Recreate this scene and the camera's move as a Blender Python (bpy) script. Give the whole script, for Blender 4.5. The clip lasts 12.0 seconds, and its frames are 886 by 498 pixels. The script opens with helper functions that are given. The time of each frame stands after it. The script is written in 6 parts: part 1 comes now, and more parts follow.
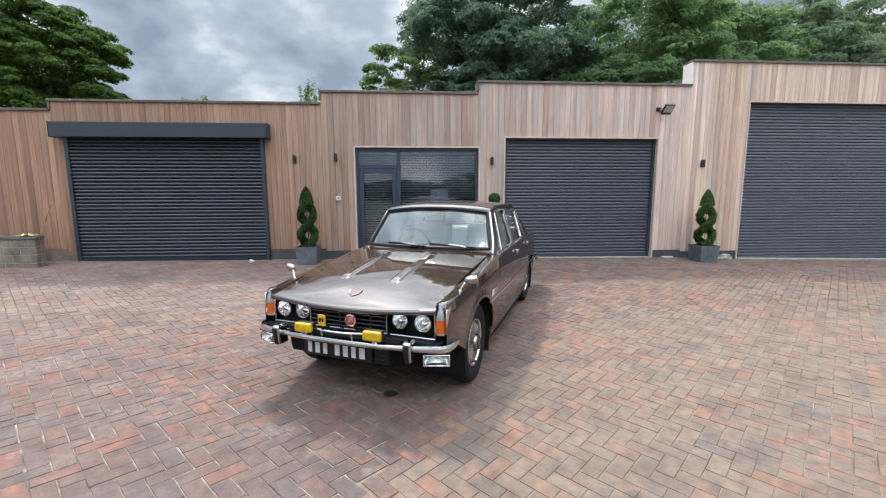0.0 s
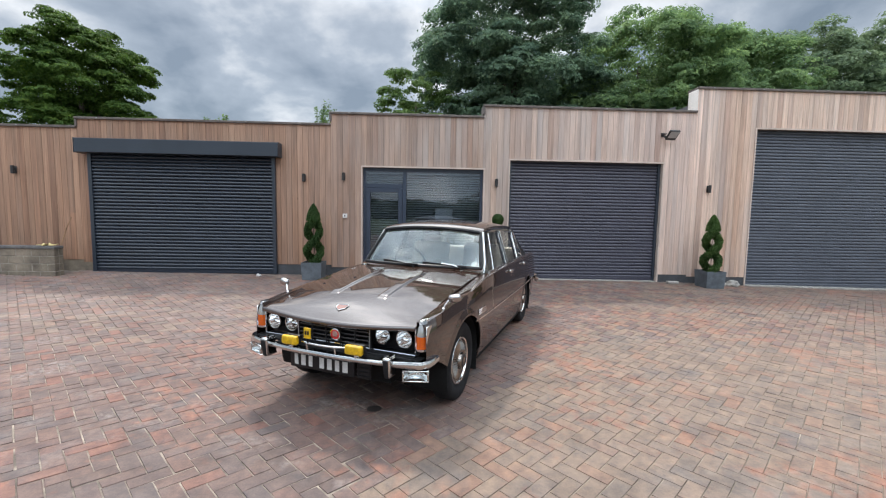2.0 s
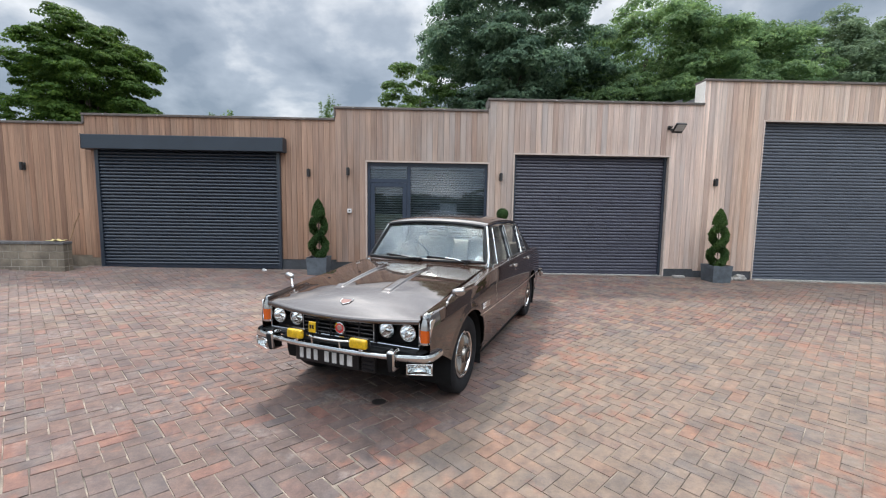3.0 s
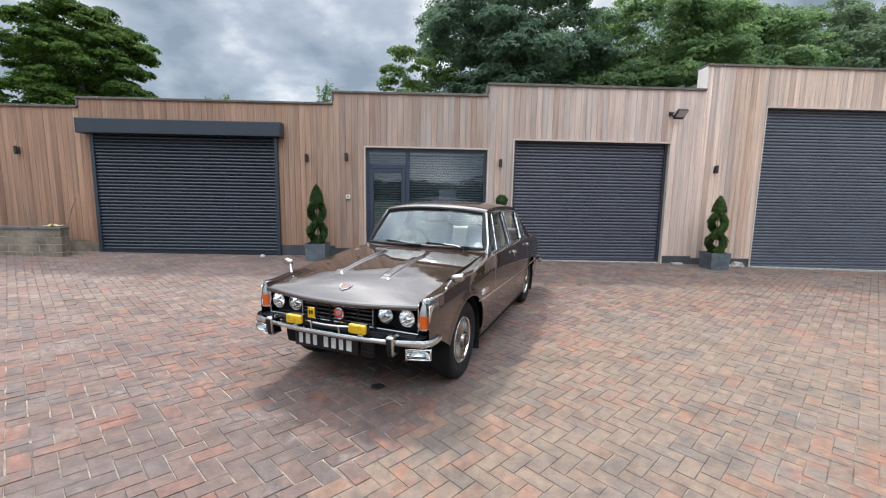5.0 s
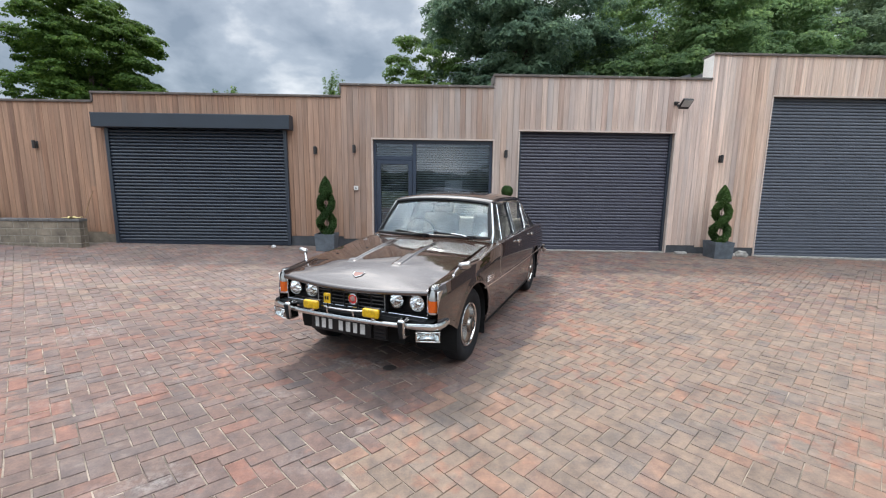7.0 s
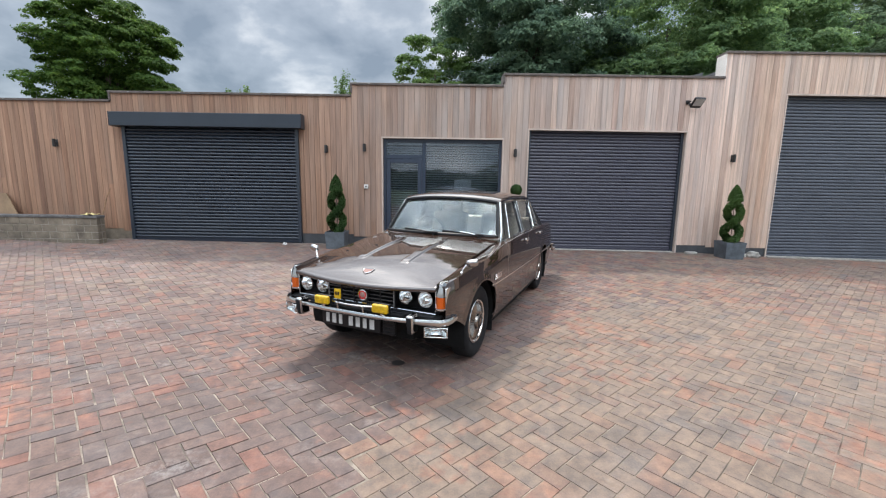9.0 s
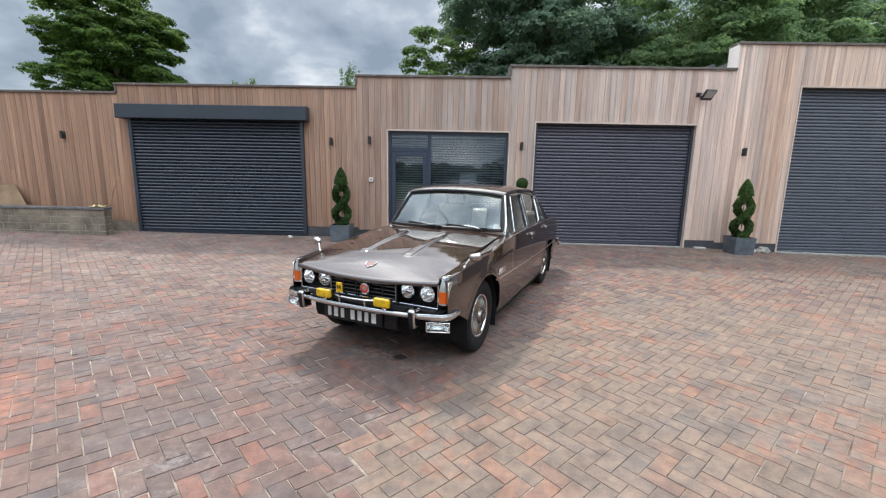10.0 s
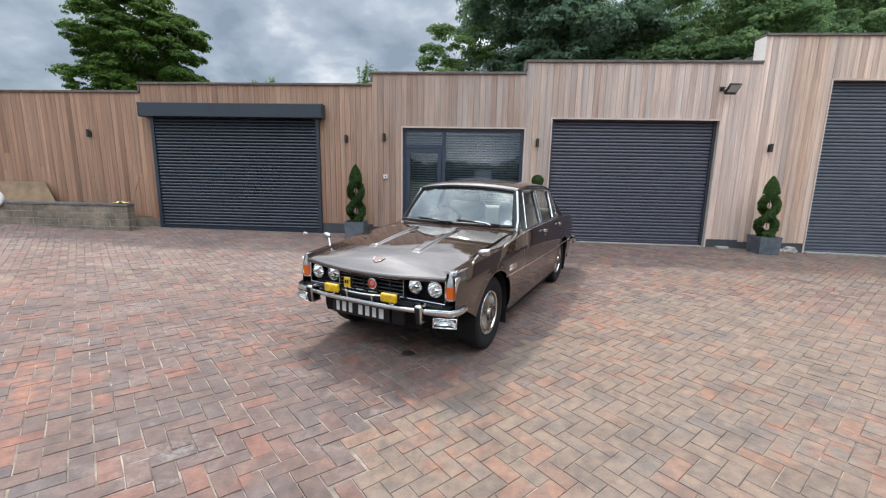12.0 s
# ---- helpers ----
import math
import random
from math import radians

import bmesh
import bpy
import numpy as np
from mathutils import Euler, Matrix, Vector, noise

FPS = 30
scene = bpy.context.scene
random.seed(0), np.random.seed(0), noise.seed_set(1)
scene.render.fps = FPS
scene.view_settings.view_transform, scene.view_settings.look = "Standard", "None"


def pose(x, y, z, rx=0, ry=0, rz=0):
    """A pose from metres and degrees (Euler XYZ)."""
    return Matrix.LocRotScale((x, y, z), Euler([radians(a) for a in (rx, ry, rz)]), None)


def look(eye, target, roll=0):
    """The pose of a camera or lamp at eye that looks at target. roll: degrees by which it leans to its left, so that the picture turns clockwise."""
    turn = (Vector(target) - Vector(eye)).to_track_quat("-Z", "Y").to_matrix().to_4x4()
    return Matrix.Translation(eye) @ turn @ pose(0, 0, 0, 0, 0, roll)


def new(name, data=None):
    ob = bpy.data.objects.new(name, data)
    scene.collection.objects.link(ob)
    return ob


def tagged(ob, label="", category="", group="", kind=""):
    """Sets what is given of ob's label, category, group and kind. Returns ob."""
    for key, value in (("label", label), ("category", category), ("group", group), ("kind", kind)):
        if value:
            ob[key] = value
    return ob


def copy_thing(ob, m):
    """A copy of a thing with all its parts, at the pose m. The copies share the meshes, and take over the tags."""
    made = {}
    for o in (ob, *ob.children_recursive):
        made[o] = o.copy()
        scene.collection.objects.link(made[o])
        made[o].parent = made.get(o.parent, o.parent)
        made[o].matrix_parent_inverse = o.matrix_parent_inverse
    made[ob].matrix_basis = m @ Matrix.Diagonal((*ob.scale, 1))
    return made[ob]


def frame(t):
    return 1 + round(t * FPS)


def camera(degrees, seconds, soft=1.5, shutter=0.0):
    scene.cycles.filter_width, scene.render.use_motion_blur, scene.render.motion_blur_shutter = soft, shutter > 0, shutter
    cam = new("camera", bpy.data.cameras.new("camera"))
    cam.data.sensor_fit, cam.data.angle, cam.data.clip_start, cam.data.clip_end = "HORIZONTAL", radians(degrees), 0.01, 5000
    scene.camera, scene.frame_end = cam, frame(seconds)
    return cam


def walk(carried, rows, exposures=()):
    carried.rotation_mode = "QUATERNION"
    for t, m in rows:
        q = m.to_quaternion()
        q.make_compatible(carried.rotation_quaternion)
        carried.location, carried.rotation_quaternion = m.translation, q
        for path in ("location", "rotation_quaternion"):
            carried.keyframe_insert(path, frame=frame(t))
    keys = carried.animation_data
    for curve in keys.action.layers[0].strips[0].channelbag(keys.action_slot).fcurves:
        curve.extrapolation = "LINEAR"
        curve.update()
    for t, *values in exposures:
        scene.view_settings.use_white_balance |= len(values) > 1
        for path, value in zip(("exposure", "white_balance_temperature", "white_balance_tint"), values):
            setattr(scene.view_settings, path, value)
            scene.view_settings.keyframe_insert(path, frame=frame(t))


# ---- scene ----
cam = camera(94.4, 12.0, soft=1.2)
PATH = [
    (0, (0.014, 0.011, 1.509), (0.163, 1.988, 1.243), -0.2),
    (0.5, (0.11, -0.172, 1.523), (0.252, 1.809, 1.285), 0.4),
    (1, (0.155, -0.157, 1.535), (0.281, 1.829, 1.331), 0.8),
    (1.5, (0.185, -0.107, 1.527), (0.291, 1.882, 1.348), 1.1),
    (2, (0.213, -0.088, 1.514), (0.299, 1.903, 1.342), 1.0),
    (2.5, (0.224, -0.091, 1.511), (0.293, 1.9, 1.331), 0.9),
    (3, (0.223, -0.094, 1.509), (0.285, 1.895, 1.312), 0.8),
    (5, (0.22, -0.086, 1.502), (0.289, 1.895, 1.241), 1.0),
    (5.5, (0.222, -0.091, 1.502), (0.287, 1.889, 1.226), 1.0),
    (6, (0.227, -0.11, 1.499), (0.286, 1.868, 1.209), 0.9),
    (6.5, (0.213, -0.188, 1.515), (0.262, 1.789, 1.212), 0.8),
    (7, (0.202, -0.257, 1.513), (0.243, 1.719, 1.206), 0.7),
    (9, (0.207, -0.309, 1.51), (0.204, 1.667, 1.197), 0.9),
    (9.5, (0.219, -0.315, 1.507), (0.202, 1.658, 1.18), 0.9),
    (10, (0.232, -0.266, 1.505), (0.2, 1.704, 1.161), 1.1),
    (10.5, (0.26, -0.21, 1.485), (0.208, 1.757, 1.128), 1.3),
    (11, (0.285, -0.217, 1.47), (0.211, 1.748, 1.106), 1.3),
    (11.5, (0.302, -0.229, 1.476), (0.204, 1.736, 1.112), 1.2),
    (12, (0.297, -0.229, 1.474), (0.183, 1.736, 1.122), 1.1),
]
walk(cam, [(t, look(eye, target, roll)) for t, eye, target, roll in PATH],
     exposures=[(0, 0.07), (0.6, 0.02), (1.2, -0.04), (3, -0.03), (5, 0.04), (7, 0.02), (9, 0.0), (12, -0.02)])

# ---- world and sun: bright overcast, the sun behind cloud over the building ----
SUN_TRAVEL = Vector((0.18, -0.57, -1.0)).normalized()
SUN_ELEV = math.asin(-SUN_TRAVEL.z)
SUN_ROT = math.atan2(-SUN_TRAVEL.x, -SUN_TRAVEL.y)


def build_world():
    world = bpy.data.worlds.new("overcast_sky")
    scene.world = world
    world.use_nodes = True
    nt = world.node_tree
    nt.nodes.clear()
    N, L = nt.nodes.new, nt.links.new
    out, bg = N("ShaderNodeOutputWorld"), N("ShaderNodeBackground")
    tc, sep = N("ShaderNodeTexCoord"), N("ShaderNodeSeparateXYZ")
    L(tc.outputs["Generated"], sep.inputs[0])
    # the cloud deck: directions thrown onto a flat layer
    up = N("ShaderNodeMath"); up.operation = "MAXIMUM"; L(sep.outputs["Z"], up.inputs[0]); up.inputs[1].default_value = 0.0
    lift = N("ShaderNodeMath"); lift.operation = "ADD"; L(up.outputs[0], lift.inputs[0]); lift.inputs[1].default_value = 0.40
    flat = N("ShaderNodeVectorMath"); flat.operation = "DIVIDE"
    comb = N("ShaderNodeCombineXYZ")
    for k in range(3):
        L(lift.outputs[0], comb.inputs[k])
    L(tc.outputs["Generated"], flat.inputs[0]); L(comb.outputs[0], flat.inputs[1])
    n1 = N("ShaderNodeTexNoise"); n1.inputs["Scale"].default_value = 3.0; n1.inputs["Detail"].default_value = 7; n1.inputs["Roughness"].default_value = 0.52
    n1.inputs["Distortion"].default_value = 0.12
    shift = N("ShaderNodeVectorMath"); shift.operation = "ADD"; shift.inputs[1].default_value = (5.3, 0.4, 0.0)
    L(flat.outputs[0], shift.inputs[0]); L(shift.outputs[0], n1.inputs["Vector"])
    ramp = N("ShaderNodeValToRGB")
    e = ramp.color_ramp.elements
    e[0].position, e[0].color = 0.37, (0.195, 0.24, 0.295, 1)
    e[1].position, e[1].color = 0.68, (0.80, 0.82, 0.835, 1)
    mid = ramp.color_ramp.elements.new(0.52); mid.color = (0.36, 0.41, 0.47, 1)
    L(n1.outputs["Fac"], ramp.inputs[0])
    # brighter towards the zenith, as under any closed cloud
    gain = N("ShaderNodeMapRange"); gain.inputs["From Min"].default_value = 0.42; gain.inputs["From Max"].default_value = 0.72
    gain.inputs["To Min"].default_value = 1.0; gain.inputs["To Max"].default_value = 5.0
    L(up.outputs[0], gain.inputs["Value"])
    # cloud facing the sun is brighter than the cloud seen against it
    front = N("ShaderNodeMapRange"); front.inputs["From Min"].default_value = 0.0; front.inputs["From Max"].default_value = -0.8
    front.inputs["To Min"].default_value = 1.0; front.inputs["To Max"].default_value = 2.1
    L(sep.outputs["Y"], front.inputs["Value"])
    total = N("ShaderNodeMath"); total.operation = "MULTIPLY"
    L(gain.outputs[0], total.inputs[0]); L(front.outputs[0], total.inputs[1])
    scale = N("ShaderNodeVectorMath"); scale.operation = "SCALE"
    L(ramp.outputs[0], scale.inputs[0]); L(total.outputs[0], scale.inputs["Scale"])
    sky = N("ShaderNodeTexSky"); sky.sky_type = "NISHITA"; sky.sun_disc = False
    sky.sun_elevation, sky.sun_rotation = SUN_ELEV, SUN_ROT
    dim = N("ShaderNodeVectorMath"); dim.operation = "SCALE"; dim.inputs["Scale"].default_value = 0.02
    L(sky.outputs[0], dim.inputs[0])
    add = N("ShaderNodeVectorMath"); add.operation = "ADD"
    L(scale.outputs[0], add.inputs[0]); L(dim.outputs[0], add.inputs[1])
    # thin cloud glowing round the hidden sun
    near = N("ShaderNodeVectorMath"); near.operation = "DOT_PRODUCT"; near.inputs[1].default_value = -SUN_TRAVEL
    L(tc.outputs["Generated"], near.inputs[0])
    pos = N("ShaderNodeMath"); pos.operation = "MAXIMUM"; L(near.outputs["Value"], pos.inputs[0]); pos.inputs[1].default_value = 0.0
    fall = N("ShaderNodeMath"); fall.operation = "POWER"; L(pos.outputs[0], fall.inputs[0]); fall.inputs[1].default_value = 22.0
    glow = N("ShaderNodeVectorMath"); glow.operation = "SCALE"; glow.inputs[0].default_value = (3.0, 2.92, 2.8)
    L(fall.outputs[0], glow.inputs["Scale"])
    whole = N("ShaderNodeVectorMath"); whole.operation = "ADD"
    L(add.outputs[0], whole.inputs[0]); L(glow.outputs[0], whole.inputs[1])
    L(whole.outputs[0], bg.inputs["Color"]); bg.inputs["Strength"].default_value = 1.06
    L(bg.outputs[0], out.inputs[0])
    lamp = bpy.data.lights.new("sun", "SUN")
    lamp.energy, lamp.angle, lamp.color = 3.0, radians(4.5), (1.0, 0.945, 0.865)
    ob = new("sun", lamp)
    ob.matrix_world = look(-SUN_TRAVEL * 50, (0, 0, 0))


build_world()

# ---- materials ----


def material(name, base, rough=0.6, metal=0.0, **more):
    m = bpy.data.materials.new(name)
    m.use_nodes = True
    b = m.node_tree.nodes["Principled BSDF"]
    b.inputs["Base Color"].default_value = (*base, 1)
    b.inputs["Roughness"].default_value, b.inputs["Metallic"].default_value = rough, metal
    for key, value in more.items():
        b.inputs[key.replace("_", " ")].default_value = value
    return m


def noise_node(nt, scale, detail=4, vec=None, stretch=None, rough=0.55):
    n = nt.nodes.new("ShaderNodeTexNoise")
    n.inputs["Scale"].default_value, n.inputs["Detail"].default_value, n.inputs["Roughness"].default_value = scale, detail, rough
    if vec is not None:
        if stretch:
            mp = nt.nodes.new("ShaderNodeMapping")
            mp.inputs["Scale"].default_value = stretch
            nt.links.new(vec, mp.inputs[0])
            vec = mp.outputs[0]
        nt.links.new(vec, n.inputs["Vector"])
    return n


def ramp_node(nt, fac, stops):
    r = nt.nodes.new("ShaderNodeValToRGB")
    e = r.color_ramp.elements
    e[0].position, e[0].color = stops[0][0], (*stops[0][1], 1)
    e[1].position, e[1].color = stops[-1][0], (*stops[-1][1], 1)
    for p, c in stops[1:-1]:
        e.new(p).color = (*c, 1)
    nt.links.new(fac, r.inputs[0])
    return r


def mix_node(nt, fac, a, b, mode="MIX"):
    m = nt.nodes.new("ShaderNodeMix")
    m.data_type, m.blend_type = "RGBA", mode
    for sock, v in ((m.inputs[0], fac), (m.inputs[6], a), (m.inputs[7], b)):
        if isinstance(v, bpy.types.NodeSocket):
            nt.links.new(v, sock)
        elif isinstance(v, tuple):
            sock.default_value = (*v, 1)
        else:
            sock.default_value = v
    return m.outputs[2]


def bump(nt, height, strength, dist):
    b = nt.nodes.new("ShaderNodeBump")
    b.inputs["Strength"].default_value, b.inputs["Distance"].default_value = strength, dist
    nt.links.new(height, b.inputs["Height"])
    nt.links.new(b.outputs[0], nt.nodes["Principled BSDF"].inputs["Normal"])


def worn(name, base, spread=0.25, scale=6.0, fine=60.0, rough=0.6, metal=0.0, relief=0.15, depth=0.002, **more):
    """A surface whose colour wanders at two scales, with fine relief."""
    m = material(name, base, rough, metal, **more)
    nt = m.node_tree
    p = nt.nodes["Principled BSDF"]
    pos = nt.nodes.new("ShaderNodeNewGeometry").outputs["Position"]
    a, b = noise_node(nt, scale, 4, pos), noise_node(nt, fine, 3, pos)
    lo, hi = tuple(c * (1 - spread) for c in base), tuple(min(1, c * (1 + spread)) for c in base)
    big = ramp_node(nt, a.outputs["Fac"], [(0.3, lo), (0.7, hi)])
    tiny = ramp_node(nt, b.outputs["Fac"], [(0.25, (0.8, 0.8, 0.8)), (0.75, (1.15, 1.15, 1.15))])
    nt.links.new(mix_node(nt, 1.0, big.outputs[0], tiny.outputs[0], "MULTIPLY"), p.inputs["Base Color"])
    bump(nt, b.outputs["Fac"], relief, depth)
    return m


# the buff batch of bricks lies beyond both of these lines: a * x + b * y > c
SEAM = [(0.78, -0.625, -1.38), (0.87, 0.49, 0.545)]


def batch_mask(nt, pos):
    """0 in the dark red batch of bricks, 1 in the buff one."""
    far = []
    for a, b, c in SEAM:
        d = nt.nodes.new("ShaderNodeVectorMath"); d.operation = "DOT_PRODUCT"; d.inputs[1].default_value = (a, b, 0.0)
        nt.links.new(pos, d.inputs[0])
        less = nt.nodes.new("ShaderNodeMath"); less.operation = "SUBTRACT"; less.inputs[1].default_value = c
        nt.links.new(d.outputs["Value"], less.inputs[0])
        far.append(less.outputs[0])
    low = nt.nodes.new("ShaderNodeMath"); low.operation = "MINIMUM"
    nt.links.new(far[0], low.inputs[0]); nt.links.new(far[1], low.inputs[1])
    m = nt.nodes.new("ShaderNodeMapRange")
    m.inputs["From Min"].default_value, m.inputs["From Max"].default_value = -0.06, 0.06
    nt.links.new(low.outputs[0], m.inputs["Value"])
    return m.outputs[0]


BUFF = [(0.0, (0.235, 0.205, 0.18)), (0.12, (0.30, 0.25, 0.21)), (0.28, (0.345, 0.28, 0.232)), (0.42, (0.27, 0.235, 0.208)),
        (0.58, (0.36, 0.285, 0.232)), (0.70, (0.25, 0.23, 0.212)), (0.82, (0.35, 0.255, 0.205)), (0.93, (0.40, 0.245, 0.185)), (1.0, (0.21, 0.20, 0.192))]
DARK = [(0.0, (0.165, 0.14, 0.132)), (0.14, (0.235, 0.18, 0.16)), (0.30, (0.255, 0.185, 0.162)), (0.44, (0.19, 0.168, 0.162)),
        (0.58, (0.275, 0.195, 0.168)), (0.70, (0.175, 0.165, 0.166)), (0.82, (0.285, 0.175, 0.145)), (0.92, (0.34, 0.175, 0.135)), (1.0, (0.16, 0.155, 0.158))]


def paver_material(name, single, tones, warm):
    m = material(name, (0.3, 0.24, 0.2), 0.82, Specular_IOR_Level=0.35)
    nt = m.node_tree
    p = nt.nodes["Principled BSDF"]
    geo = nt.nodes.new("ShaderNodeNewGeometry")
    pos = geo.outputs["Position"]
    rnd = nt.nodes.new("ShaderNodeObjectInfo").outputs["Random"] if single else geo.outputs["Random Per Island"]
    body_c = mix_node(nt, 0.3, ramp_node(nt, rnd, tones).outputs[0], tuple(sum(q[1][k] for q in tones) / len(tones) for k in range(3)))
    # red bricks come in drifts, with red bleeding across single bricks
    patch = noise_node(nt, 0.8, 3, pos)
    inner = noise_node(nt, 7.0, 3, pos)
    both = nt.nodes.new("ShaderNodeMath"); both.operation = "MULTIPLY"
    nt.links.new(patch.outputs["Fac"], both.inputs[0]); nt.links.new(inner.outputs["Fac"], both.inputs[1])
    red = ramp_node(nt, both.outputs[0], [(0.28, (0, 0, 0)), (0.40, (0.75, 0.75, 0.75))])
    c = mix_node(nt, red.outputs[0], body_c, (0.42, 0.215, 0.155))
    blue = ramp_node(nt, noise_node(nt, 2.6, 3, pos).outputs["Fac"], [(0.53, (0, 0, 0)), (0.70, (0.6, 0.6, 0.6))])
    c = mix_node(nt, blue.outputs[0], c, (0.20, 0.195, 0.20))
    # wide drifts: the paving is darker and redder towards one side, buff towards the other
    wide = ramp_node(nt, noise_node(nt, 0.22, 2, pos).outputs["Fac"], [(0.35, (0.80, 0.79, 0.78)), (0.65, (0.91, 0.90, 0.88))])
    c = mix_node(nt, 1.0, c, wide.outputs[0], "MULTIPLY")
    c = mix_node(nt, 1.0, c, warm, "MULTIPLY")
    grit = noise_node(nt, 90.0, 4, pos, rough=0.7)
    g = ramp_node(nt, grit.outputs["Fac"], [(0.3, (0.86, 0.86, 0.86)), (0.7, (1.12, 1.11, 1.10))])
    c = mix_node(nt, 1.0, c, g.outputs[0], "MULTIPLY")
    mott = ramp_node(nt, noise_node(nt, 13.0, 4, pos, rough=0.65).outputs["Fac"], [(0.3, (0.72, 0.74, 0.79)), (0.7, (1.22, 1.17, 1.12))])
    c = mix_node(nt, 1.0, c, mott.outputs[0], "MULTIPLY")
    stain = ramp_node(nt, noise_node(nt, 3.3, 5, pos).outputs["Fac"], [(0.32, (0.72, 0.72, 0.73)), (0.55, (1.04, 1.04, 1.04))])
    c = mix_node(nt, 0.8, c, stain.outputs[0], "MULTIPLY")
    # lime bloom and trodden sand, in streaky patches on the dark batch
    bloom = nt.nodes.new("ShaderNodeMath"); bloom.operation = "MULTIPLY"
    nt.links.new(ramp_node(nt, noise_node(nt, 1.3, 4, pos, (1.0, 1.7, 1.0), 0.6).outputs["Fac"], [(0.52, (0, 0, 0)), (0.68, (0.7, 0.7, 0.7))]).outputs[0], bloom.inputs[0])
    nt.links.new(ramp_node(nt, noise_node(nt, 22.0, 4, pos, None, 0.7).outputs["Fac"], [(0.42, (0, 0, 0)), (0.68, (1, 1, 1))]).outputs[0], bloom.inputs[1])
    keep = nt.nodes.new("ShaderNodeMapRange"); keep.inputs["To Min"].default_value, keep.inputs["To Max"].default_value = 0.5, 0.22
    nt.links.new(batch_mask(nt, pos), keep.inputs["Value"])
    amount = nt.nodes.new("ShaderNodeMath"); amount.operation = "MULTIPLY"
    nt.links.new(bloom.outputs[0], amount.inputs[0]); nt.links.new(keep.outputs[0], amount.inputs[1])
    c = mix_node(nt, amount.outputs[0], c, (0.43, 0.395, 0.375))
    # paler, pinkish mix growing towards the far left, with a ragged edge
    split = nt.nodes.new("ShaderNodeSeparateXYZ"); nt.links.new(pos, split.inputs[0])
    far = nt.nodes.new("ShaderNodeMapRange"); far.inputs["From Min"].default_value, far.inputs["From Max"].default_value = 3.6, 6.4
    nt.links.new(split.outputs["Y"], far.inputs["Value"])
    end = nt.nodes.new("ShaderNodeMapRange"); end.inputs["From Min"].default_value, end.inputs["From Max"].default_value = 0.5, -3.5
    nt.links.new(split.outputs["X"], end.inputs["Value"])
    far_left = nt.nodes.new("ShaderNodeMath"); far_left.operation = "MULTIPLY"
    nt.links.new(far.outputs[0], far_left.inputs[0]); nt.links.new(end.outputs[0], far_left.inputs[1])
    ragged = nt.nodes.new("ShaderNodeMath"); ragged.operation = "MULTIPLY"
    nt.links.new(far_left.outputs[0], ragged.inputs[0])
    nt.links.new(ramp_node(nt, noise_node(nt, 1.1, 4, pos).outputs["Fac"], [(0.3, (0.03, 0.03, 0.03)), (0.65, (0.18, 0.18, 0.18))]).outputs[0], ragged.inputs[1])
    c = mix_node(nt, ragged.outputs[0], c, (0.40, 0.315, 0.275))
    nt.links.new(c, p.inputs["Base Color"])
    bump(nt, grit.outputs["Fac"], 0.35, 0.003)
    return m


